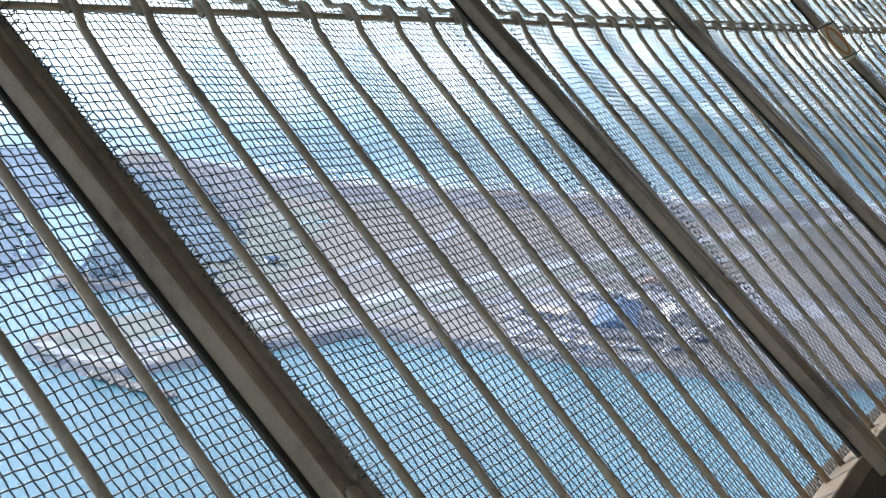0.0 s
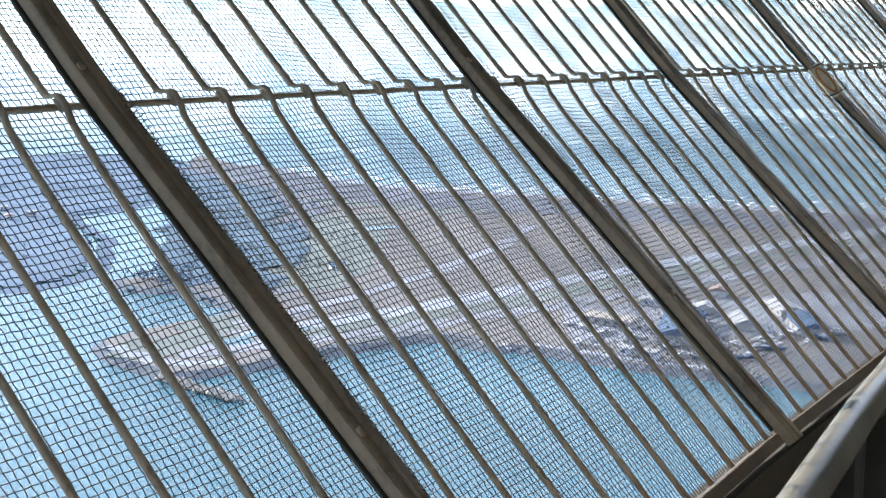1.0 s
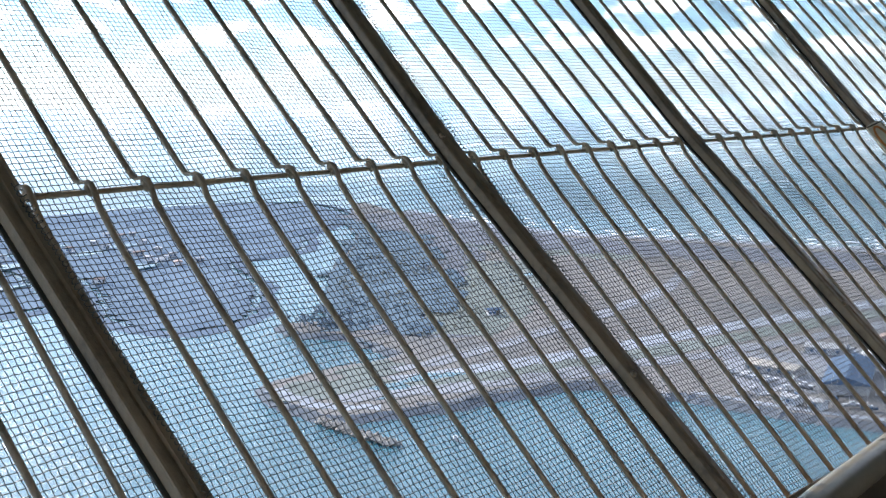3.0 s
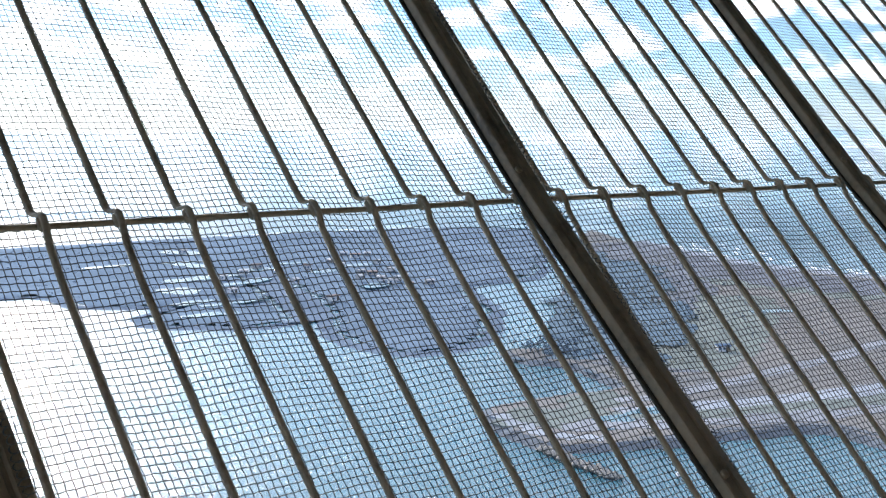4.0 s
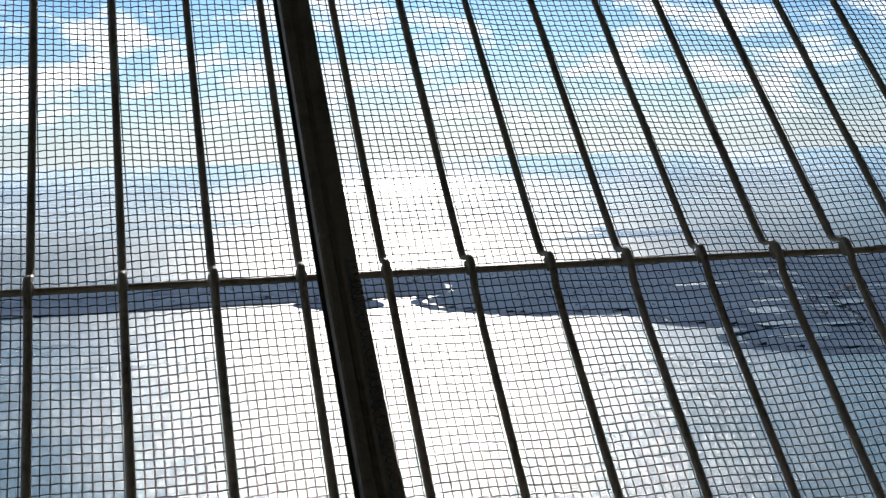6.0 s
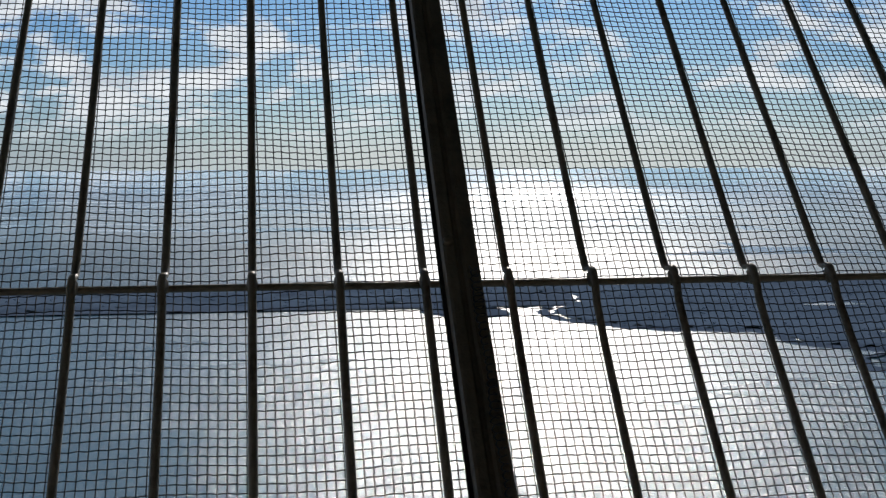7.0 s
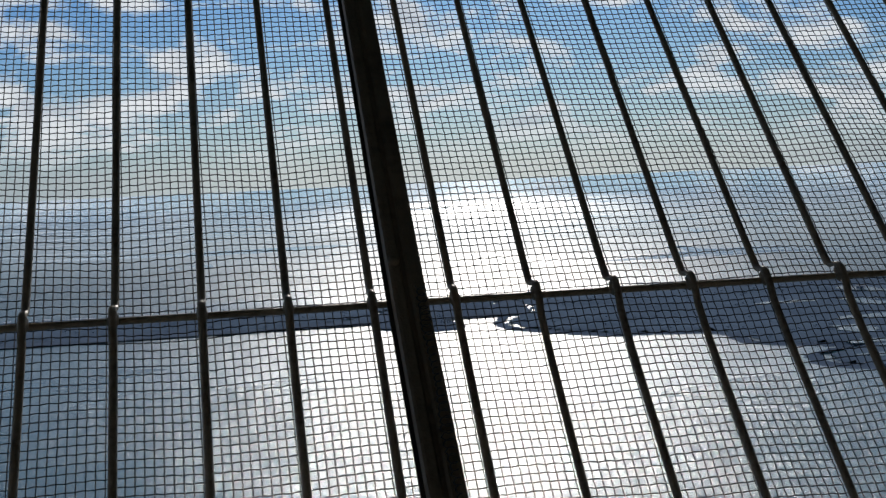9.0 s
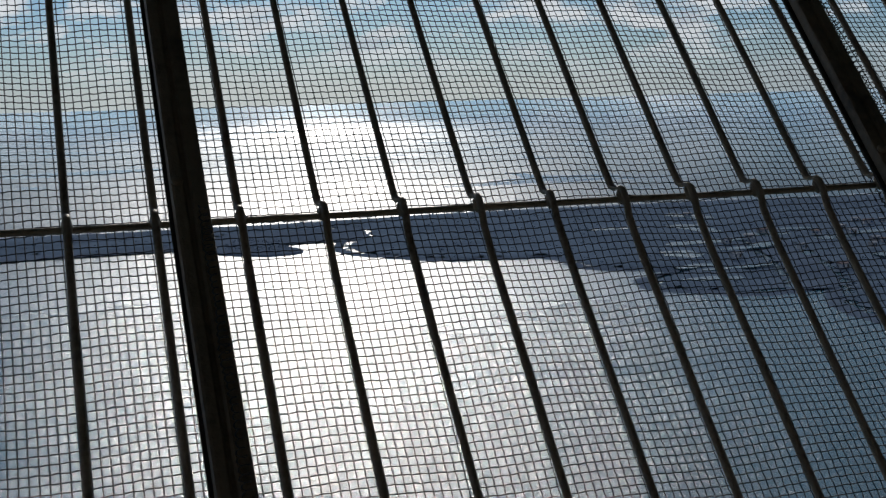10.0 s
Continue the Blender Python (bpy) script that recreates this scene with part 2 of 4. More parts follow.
HAZED_DARK_LEAF = material("hazed_headland_foliage", (0.084, 0.117, 0.150), 0.9, 0.0, 0.035, 0.4, 0.2, 0.6, second=(0.060, 0.087, 0.120), spec=0.0)
# autumn yellow, with haze put into its grey-blue second tone
LEAF_GOLD = material("hazed_autumn_foliage", (0.158, 0.158, 0.138), 0.9, 0.0, 0.05, 0.3, second=(0.112, 0.126, 0.132), spec=0.0)
FOAM = material("surf_foam", (0.82, 0.84, 0.85), 0.7, 0.0, 0.1, 0.1)
WHITE = material("white_paint", (0.35, 0.365, 0.39), 0.5, 0.0, 0.3, 0.1)
BLUE_ROOF = material("blue_metal_roof", (0.06, 0.10, 0.165), 0.9, 0.1, 0.3, 0.25, spec=0.15)
PALE_ROOF = material("pale_metal_roof", (0.27, 0.28, 0.295), 0.6, 0.0, 0.3, 0.15, spec=0.15)
TAN_ROOF = material("sand_coloured_roof", (0.30, 0.285, 0.265), 0.8, 0.0, 0.3, 0.2, spec=0.1)
WALL = material("rendered_wall", (0.28, 0.28, 0.285), 0.9, 0.0, 0.2, 0.15, spec=0.15)
RUST_ROOF = material("tiled_roof", (0.20, 0.155, 0.145), 0.85, 0.0, 0.5, 0.25, spec=0.15)
ORANGE = material("orange_lettering", (0.72, 0.30, 0.10), 0.6, 0.0, 40.0, 0.3)
PLATE = material("cream_enamel", (0.85, 0.79, 0.65), 0.5, 0.0, 30.0, 0.25)
STONE = material("groyne_stone", (0.24, 0.23, 0.215), 0.9, 0.0, 0.3, 0.4, 0.3, 1.0, spec=0.0)

# ---- mesh helpers ----


def mesh_of(name, verts, faces, mat, smooth=False):
    me = bpy.data.meshes.new(name)
    me.from_pydata([tuple(v) for v in verts], [], faces)
    me.materials.append(mat)
    if smooth:
        me.polygons.foreach_set("use_smooth", [True] * len(me.polygons))
    me.update()
    return me


def part(name, me, parent=None, label=""):
    ob = new(name, me)
    ob.parent = parent
    return tagged(ob, label)


def sweep(path, ring, closed=True, caps=True):
    """Verts and faces of a ring (a, b offsets) carried along path, a list of (place, axis_a, axis_b)."""
    verts, faces, k = [], [], len(ring)
    for place, a, b in path:
        verts += [place + a * u + b * v for u, v in ring]
    for i in range(len(path) - 1):
        for j in range(k):
            j2 = (j + 1) % k
            faces.append((i * k + j, i * k + j2, (i + 1) * k + j2, (i + 1) * k + j))
    if caps:
        faces.append(tuple(range(k))[::-1])
        faces.append(tuple((len(path) - 1) * k + j for j in range(k)))
    return verts, faces


def circle(r, k=8):
    return [(r * math.cos(2 * math.pi * i / k), r * math.sin(2 * math.pi * i / k)) for i in range(k)]


def rounded(w, d, r, steps=3):
    """A rectangle w by d with rounded corners."""
    pts = []
    for cx, cy, a0 in ((w / 2 - r, d / 2 - r, 0), (-w / 2 + r, d / 2 - r, 90), (-w / 2 + r, -d / 2 + r, 180), (w / 2 - r, -d / 2 + r, 270)):
        for i in range(steps):
            a = radians(a0 + 90 * i / (steps - 1))
            pts.append((cx + r * math.cos(a), cy + r * math.sin(a)))
    return pts


def box_mesh(name, size, mat, bevel=0.0):
    bm = bmesh.new()
    bmesh.ops.create_cube(bm, size=1.0)
    bmesh.ops.scale(bm, vec=size, verts=bm.verts)
    if bevel:
        bmesh.ops.bevel(bm, geom=bm.edges[:], offset=bevel, segments=2, affect="EDGES", clamp_overlap=True)
    me = bpy.data.meshes.new(name)
    bm.to_mesh(me)
    bm.free()
    me.materials.append(mat)
    return me


# ---- the fence: plan line of the mid rail, leaning outwards ----
PITCH, LEAN, RAIL_Z = 0.11, radians(43.0), 1.80      # rod spacing, lean from the vertical, height of the mid rail
POSTS = [-20.0, -10.0, -0.30, 9.366, 19.06, 28.12, 38.60, 49.46, 59.3]     # in rod spacings along the rail
BOTTOM, TOP = -0.963, 1.50                           # slope lengths below and above the mid rail


def panel_of(nn):
    k = 0
    while k + 1 < len(POSTS) - 1 and nn >= POSTS[k + 1]:
        k += 1
    return k


HEAD = [0.002, 0.002, 0.002, 0.0, -0.032, -0.061, -0.104, -0.104]     # heading of each panel
FIRST = 3                                                            # the post at which the plan begins
CORNERS = [None] * len(POSTS)
CORNERS[FIRST] = Vector((POSTS[FIRST] * PITCH, -0.0003, 0))
for k in range(FIRST, len(POSTS) - 1):
    CORNERS[k + 1] = CORNERS[k] + Vector((math.cos(HEAD[k]), math.sin(HEAD[k]), 0)) * (POSTS[k + 1] - POSTS[k]) * PITCH
for k in range(FIRST - 1, -1, -1):
    CORNERS[k] = CORNERS[k + 1] - Vector((math.cos(HEAD[k]), math.sin(HEAD[k]), 0)) * (POSTS[k + 1] - POSTS[k]) * PITCH


def axes(k):
    """Along the rail, up the slope and outwards from the fence, for panel k."""
    a = HEAD[k]
    along, nrm = Vector((math.cos(a), math.sin(a), 0)), Vector((-math.sin(a), math.cos(a), 0))
    up = Vector((0, 0, 1))
    return along, nrm * math.sin(LEAN) + up * math.cos(LEAN), nrm * math.cos(LEAN) - up * math.sin(LEAN)


def spot(nn, slope, out, k=None):
    k = panel_of(nn) if k is None else k
    along, rise, off = axes(k)
    return CORNERS[k] + Vector((0, 0, RAIL_Z)) + along * (nn - POSTS[k]) * PITCH + rise * slope + off * out


def frame_at(k):
    """The pose whose x runs along, y outwards and z up the slope of panel k."""
    along, rise, off = axes(k)
    m = Matrix.Identity(4)
    for i, v in enumerate((along, off, rise)):
        m[0][i], m[1][i], m[2][i] = v
    return m


def mitre(k, end, slope):
    """How far panel k reaches past its corner at this slope length, so that neighbours meet on the bisector."""
    j = k + 1 if end else k
    if j < 1 or j > len(HEAD) - 1:
        return 0.0 * slope
    half = math.tan((HEAD[j] - HEAD[j - 1]) / 2) * math.sin(LEAN)
    return -slope * half if end else slope * half


fence = tagged(new("safety_fence"), "outward-leaning steel rod fence backed with wire mesh above the parapet", "fence")


def rod_mesh():
    """A rod in its own frame: straight, hooked round the rail at z = 0."""
    pts = [(BOTTOM, 0.001), (-0.5, 0.001), (-0.10, 0.0), (-0.035, -0.004), (-0.012, -0.012), (0.006, -0.0135), (0.016, -0.008),
           (0.023, 0.003), (0.032, 0.009), (0.06, 0.010), (0.5, 0.009), (1.0, 0.009), (TOP, 0.009)]
    path = [(Vector((0, o, s)), Vector((1, 0, 0)), Vector((0, 1, 0))) for s, o in pts]
    v, f = sweep(path, circle(0.0055, 8))
    base = len(v)
    # the bead where the rod is forged round the rail
    bead = [(Vector((0, -0.005, s)), Vector((1, 0, 0)), Vector((0, 1, 0))) for s in (-0.011, -0.008, 0.0, 0.009, 0.013)]
    rings = (0.5, 0.9, 1.0, 0.85, 0.45)
    for (place, a, b), q in zip(bead, rings):
        v += [place + a * x * q + b * y * q for x, y in circle(0.0076, 8)]
    for i in range(4):
        for j in range(8):
            j2 = (j + 1) % 8
            f.append((base + i * 8 + j, base + i * 8 + j2, base + i * 8 + 8 + j2, base + i * 8 + 8 + j))
    return mesh_of("rod", v, f, ROD, True)


rod = rod_mesh()
rng = random.Random(5)
for nn in range(-19, 59):
    k = panel_of(nn)
    ob = part("rod", rod, fence)
    ob.matrix_world = Matrix.Translation(spot(nn, 0, 0)) @ frame_at(k) @ pose(0, 0, 0, 0, rng.uniform(-0.12, 0.12), rng.uniform(-7, 7))


def post_out(s):
    """Bends the posts inwards, mostly below the rail, to fit the camera's view."""
    return 0.055 * min(s, 0.0) - 0.004 * max(s, 0.0)


def post_mesh():
    ring = [(-0.0205, -0.011), (-0.0195, -0.0145), (-0.016, -0.016), (-0.006, -0.0165), (-0.0025, -0.0125), (0.0025, -0.0125), (0.006, -0.0165), (0.020, -0.016),
            (0.0235, -0.0145), (0.0245, -0.011), (0.0245, 0.0035), (0.0225, 0.0055), (-0.0185, 0.0055), (-0.0205, 0.0035)]
    path = [(Vector((0, post_out(s), s)), Vector((1, 0, 0)), Vector((0, 1, 0))) for s in (BOTTOM - 0.02, -0.5, -0.03, 0.05, 0.4, TOP)]
    v, f = sweep(path, ring)
    return mesh_of("post", v, f, STEEL)


def bolt_mesh():
    v, f = sweep([(Vector((0, y, 0)), Vector((1, 0, 0)) * q, Vector((0, 0, 1)) * q) for y, q in ((0, 1), (-0.004, 1), (-0.006, 0.7))], circle(0.0075, 8))
    return mesh_of("bolt", v, f, STEEL, True)


post, bolt = post_mesh(), bolt_mesh()
# dark strip added behind each post for the thin black line beside it
dark_edge = mesh_of("edge_strip", *sweep([(Vector((0, post_out(s), s)), Vector((1, 0, 0)), Vector((0, 1, 0))) for s in (BOTTOM + 0.02, -0.03, 0.05, TOP - 0.02)], rounded(0.047, 0.005, 0.001)), DARK)
for i, nn in enumerate(POSTS[:-1]):
    k = min(i, len(HEAD) - 1)
    ob = part("post", post, fence, "brown weathered steel post with a groove")
    ob.matrix_world = Matrix.Translation(spot(nn, 0, -0.0335, k)) @ frame_at(k)
    s = part("edge_strip", dark_edge, ob, "dark strip behind the post")
    s.matrix_parent_inverse = Matrix.Identity(4)
    s.matrix_basis = Matrix.Translation((-0.002, 0.009, 0))
    for s in (0.03, -0.62, 0.75):
        b = part("bolt", bolt, ob)
        b.matrix_parent_inverse = Matrix.Identity(4)
        b.matrix_basis = pose(-0.012, post_out(s) - 0.016, s)

for k in range(len(HEAD)):
    n0, n1 = POSTS[k], POSTS[k + 1]
    along, rise, off = axes(k)
    # mid rail
    path = [(spot(n0 + (n1 - n0) * i / 10, rng.uniform(-0.0008, 0.0008), 0, k), rise, off) for i in range(11)]
    part("mid_rail", mesh_of("mid_rail", *sweep(path, circle(0.0047, 8)), ROD, True), fence, "thin round mid rail")
    # bottom rail: an angle section
    ring = [(-0.012, -0.050), (0.010, -0.050), (0.012, -0.048), (0.012, 0.018), (0.010, 0.020), (-0.012, 0.020)]
    path = [(spot(q + mitre(k, e, BOTTOM) / PITCH, BOTTOM, 0, k), rise, off) for q, e in ((n0, False), (n1, True))]
    part("bottom_rail", mesh_of("bottom_rail", *sweep(path, ring), BROWN), fence, "flat brown steel bottom rail")
    path = [(spot(q + mitre(k, e, TOP) / PITCH, TOP, 0, k), rise, off) for q, e in ((n0, False), (n1, True))]
    part("top_rail", mesh_of("top_rail", *sweep(path, rounded(0.03, 0.04, 0.004)), STEEL), fence)


# ---- woven wire mesh, one sheet a panel ----
CELL, TALL = PITCH / 9.75, 0.0124          # width and height of a cell


def wire_sheet(k):
    n0, n1 = POSTS[k], POSTS[k + 1]
    along, rise, off = axes(k)
    origin = CORNERS[k] + Vector((0, 0, RAIL_Z))
    A, Rr, O = np.array(along), np.array(rise), np.array(off)
    fine = 1 < k < 6
    width = (n1 - n0) * PITCH
    s0, s1 = BOTTOM, TOP - 0.02
    nv, nh = round(width / CELL), int((s1 - s0) / TALL)
    crimp = 0.0009
    r = 0.00095
    verts, faces, base = [], [], 0
    tri = np.array([(math.cos(a), math.sin(a)) for a in (0.5, 2.6, 4.7)]) * r

    def bulge(u, s):
        """Sag of the sheet: sideways, up and outwards."""
        g = k * 3.7
        du = (0.006 if k < FIRST else 0.0022) * np.sin(2.1 * u + 3.3 * s + g) * np.sin(1.3 * s + g)
        ds = (0.009 if k < FIRST else 0.0034) * np.sin(5.1 * u + 1.7 * s + g) * np.sin(2.3 * s + 0.7 + g) + (0.0012 + 0.0009 * (s > 0.1)) * np.sin(23 * u + 7 * s)
        do = 0.006 + 0.008 * np.abs(np.sin(2.9 * u + 1.9 * s + g)) + 0.003 * np.sin(19 * u + 11 * s)
        hold = np.minimum(1.0, np.minimum(u, width - u) / 0.14)      # the sheets are fixed at the posts
        return du * hold, ds * hold, 0.010 + (do - 0.010) * hold

    def wire(u, s, over, cross):
        nonlocal base
        du, ds, do = bulge(u, s)
        a0, a1 = mitre(k, False, s), width + mitre(k, True, s)
        u = a0 + u * (a1 - a0) / width
        p = np.array(origin)[None] + A[None] * (u + du)[:, None] + Rr[None] * (s + ds)[:, None] + O[None] * (0.016 + do + over)[:, None]
        side = A if cross else Rr
        ring = p[:, None, :] + side[None, None] * tri[None, :, 0, None] + O[None, None] * tri[None, :, 1, None]
        m = len(u)
        verts.append(ring.reshape(-1, 3))
        i = np.arange(m - 1)[:, None] * 3
        j = np.arange(3)[None]
        j2 = (j + 1) % 3
        quad = np.stack([i + j, i + j2, i + 3 + j2, i + 3 + j], -1).reshape(-1, 4) + base
        faces.append(quad)
        base += m * 3

    for a in range(nv + 1):
        m = nh * (2 if fine and k < 5 else 1) // (1 if fine else 3) + 1
        s = np.linspace(s0, s1, m)
        ph = np.cos(math.pi * (s - s0) / TALL + math.pi * a)
        u = np.full(m, a * width / nv) + (crimp * 0.10 * np.sin(math.pi * (s - s0) / TALL + a) if fine else 0)
        wire(u, s, crimp * ph, True)
    for b in range(nh + 1):
        m = nv * (2 if fine and k < 5 else 1) // (1 if fine else 3) + 1
        u = np.linspace(0, width, m)
        ph = -np.cos(math.pi * u / CELL + math.pi * b)
        s = np.full(m, s0 + b * TALL) + (crimp * 0.22 * np.sin(2 * math.pi * u / CELL / 2 + b) if fine else 0)
        wire(u, s, crimp * ph, False)
    v, q = np.concatenate(verts), np.concatenate(faces)
    me = bpy.data.meshes.new("wire_mesh")
    me.vertices.add(len(v)); me.vertices.foreach_set("co", v.ravel())
    me.loops.add(q.size); me.loops.foreach_set("vertex_index", q.ravel().astype(np.int32))
    me.polygons.add(len(q)); me.polygons.foreach_set("loop_start", np.arange(0, q.size, 4, dtype=np.int32))
    me.update(calc_edges=True)
    me.materials.append(WIRE)
    ob = part("wire_mesh", me, fence, "fine square woven wire mesh, slightly buckled")
    return tagged(ob, kind="stuff")


for k in range(len(HEAD)):
    wire_sheet(k)


def rolled_edge(k, u0, out, radius, seed, end=TOP - 0.03):
    """The curled, ragged edge of a sheet: wire coiled loosely along its selvage."""
    along, rise, off = axes(k)
    origin = CORNERS[k] + Vector((0, 0, RAIL_Z))
    rg = random.Random(seed)
    path, turn, s = [], 0.0, BOTTOM + 0.02
    while s < end:
        q = radius * (1 + 0.3 * math.sin(37 * s + seed)) * rg.uniform(0.75, 1.2)
        base = out + (post_out(s) if out < -0.03 else 0.0)
        p = origin + along * (u0 + 0.0015 * math.sin(4.1 * s + 0.6) + q * math.cos(turn)) + rise * s + off * (base + q * math.sin(turn))
        path.append((p, along, off))
        turn += 0.9
        s += 0.0015 * rg.uniform(0.6, 1.4)
    return mesh_of("rolled_edge", *sweep(path, circle(0.0011, 4)), WIRE)


for i, (k, u, out, radius, end) in enumerate(((FIRST, 0.0125, -0.060, 0.0052, -0.02), (FIRST + 1, 0.0165, -0.060, 0.0050, TOP - 0.03),
                                              (FIRST + 1, 0.104, 0.017, 0.003, TOP - 0.03), (FIRST, 1.066, 0.012, 0.003, TOP - 0.03))):
    part("rolled_edge", rolled_edge(k, u, out, radius, 61 + i, end), fence, "curled ragged edge of the wire mesh beside the post")

# ---- parapet and handrail; unseen gallery added behind to shade the fence ----
X0 = CORNERS[0].x


def line_at(k, back, z):
    """A place a way back from the rail's line, at corner k."""
    kk = min(k, len(HEAD) - 1)
    a = HEAD[kk] if k in (0, len(HEAD)) else (HEAD[k - 1] + HEAD[k]) / 2
    nrm = Vector((-math.sin(a), math.cos(a), 0))
    return CORNERS[k] + nrm * back + Vector((0, 0, z)), nrm


def run(name, ring, back, z, mat, smooth=False):
    path = []
    for k in range(len(POSTS)):
        p, nrm = line_at(k, back, z)
        path.append((p, nrm, Vector((0, 0, 1))))
    return mesh_of(name, *sweep(path, ring), mat, smooth)


handrail = tagged(new("handrail"), "thick round grey-painted handrail tube on brackets along the parapet", "handrail")
SET_BACK = [-0.93] * 4 + [-0.855, -0.783, -0.69, -0.66, -0.64]
tube_path = []
for k in range(len(POSTS)):
    p, nrm = line_at(k, SET_BACK[k], RAIL_Z - 0.58)
    tube_path.append((p, nrm, Vector((0, 0, 1))))
part("tube", mesh_of("tube", *sweep(tube_path, circle(0.032, 24)), TUBE, True), handrail)
bracket = box_mesh("bracket", (0.014, 0.016, 0.24), DARK, 0.003)
for k in range(len(POSTS)):
    o = part("bracket", bracket, handrail, "short dark bracket under the tube")
    o.matrix_basis = Matrix.Translation(line_at(k, max(SET_BACK[k], -0.86), RAIL_Z - 0.73)[0])
tagged(new("wall_parapet", run("wall_parapet", [(-0.12, 0.0), (0.16, 0.0), (0.16, 1.07), (0.085, 1.07), (0.08, 0.96), (-0.12, 0.96)], -0.76, 0.0, DARK)),
       "dark boarded parapet wall under the handrail", "wall", kind="structure")
parapet = bpy.data.objects["wall_parapet"]
for k in range(len(HEAD)):
    for i in range(6):
        low = 0.10 + i * 0.138
        path = []
        for j, e in ((k, 0.004), (k + 1, -0.004)):
            p, nrm = line_at(j, -0.76, low + 0.066)
            path.append((p + Vector((math.cos(HEAD[k]), math.sin(HEAD[k]), 0)) * e, nrm, Vector((0, 0, 1))))
        ring = [(u - 0.127 + 0.002 * ((i * 7 + k * 3) % 4) / 3, v) for u, v in rounded(0.018, 0.130, 0.004)]
        part("board", mesh_of("board", *sweep(path, ring), DARK), parapet)
tagged(new("floor", run("floor", [(-3.2, -0.2), (0.2, -0.2), (0.2, 0.0), (-3.2, 0.0)], -0.80, 0.0, PLASTER)), "grey gallery floor", "floor", kind="structure")
# back wall and ceiling are out of view, added to leave the fence backlit
tagged(new("wall_back", run("wall_back", [(-0.2, 0.0), (0.0, 0.0), (0.0, 3.2), (-0.2, 3.2)], -3.6, 0.0, PLASTER)), "unseen grey back wall added behind the fence", "wall", kind="structure")
tagged(new("ceiling", run("ceiling", [(-3.6, 0.0), (1.1, 0.0), (1.1, 0.2), (-3.6, 0.2)], 0.0, RAIL_Z + TOP * math.cos(LEAN) + 0.03, PLASTER)),
       "unseen ceiling added to shade the fence", "ceiling", kind="structure")

for name, k in (("wall_right", len(POSTS) - 1),):
    p, nrm = line_at(k, -2.2, 1.5)
    o = tagged(new(name, box_mesh(name, (0.2, 3.0, 3.4), PLASTER)), "plain end wall of the gallery", "wall", kind="structure")
    o.matrix_world = Matrix.Translation(p)

# an unseen end wall, added; its wide opening lets light reach the posts
bm = bmesh.new()
for y0, y1, z0, z1 in ((-3.7, -3.1, 0.0, 2.86), (-1.25, -0.65, 0.0, 2.86), (-3.1, -1.25, 2.3, 2.86)):
    made = bmesh.ops.create_cube(bm, size=1.0)["verts"]
    bmesh.ops.scale(bm, vec=(0.2, y1 - y0, z1 - z0), verts=made)
    bmesh.ops.translate(bm, vec=(X0 - 0.12, (y0 + y1) / 2, (z0 + z1) / 2), verts=made)
end_wall = bpy.data.meshes.new("wall_left")
bm.to_mesh(end_wall)
bm.free()
end_wall.materials.append(PLASTER)
tagged(new("wall_left", end_wall), "unseen end wall added, with a wide opening that lets light in", "wall", kind="structure")

# ---- sea ----
SEA_Z = 1.9 - 90.0


def disc(name, radius, z, mat, seg=360):
    rings = [0, 60, 200, 500, 1000, 1500, 1900, 2300, 2700, 3100, 3500, 3900, 4300, 4600, radius]
    verts, faces = [(0, 0, z)], []
    for r in rings[1:]:
        lift = max(0.0, (r - 1500) / (radius - 1500)) ** 2 * 84.0      # the rim is raised to eye level to fit the horizon in the camera's view
        verts += [(r * math.cos(2 * math.pi * i / seg), r * math.sin(2 * math.pi * i / seg), z + lift) for i in range(seg)]
    for i in range(seg):
        faces.append((0, 1 + i, 1 + (i + 1) % seg))
    for q in range(len(rings) - 2):
        for i in range(seg):
            a, b = 1 + q * seg + i, 1 + q * seg + (i + 1) % seg
            faces.append((a, a + seg, b + seg, b))
    return mesh_of(name, verts, faces, mat, True)


tagged(new("water", disc("water", 4900, SEA_Z, SEA)), "rippled blue-green sea glittering in the sun", "sea", kind="structure")

# ---- land ----


def smooth_line(points, closed=True, steps=8, rough=0.0, seed=0):
    """A Catmull-Rom line through points, with uneven edges."""
    rg = random.Random(seed)
    pts = [Vector((x, y, 0)) for x, y in points]
    out, n = [], len(pts)
    for i in range(n if closed else n - 1):
        def at(j):
            return pts[j % n] if closed else pts[min(max(j, 0), n - 1)]
        p0, p1, p2, p3 = at(i - 1), at(i), at(i + 1), at(i + 2)
        for q in range(steps):
            t = q / steps
            v = 0.5 * ((2 * p1) + (p2 - p0) * t + (2 * p0 - 5 * p1 + 4 * p2 - p3) * t * t + (3 * p1 - p0 - 3 * p2 + p3) * t ** 3)
            if rough:
                v = v + Vector((rg.uniform(-rough, rough), rg.uniform(-rough, rough), 0))
            out.append(v)
    if not closed:
        out.append(pts[-1])
    return out


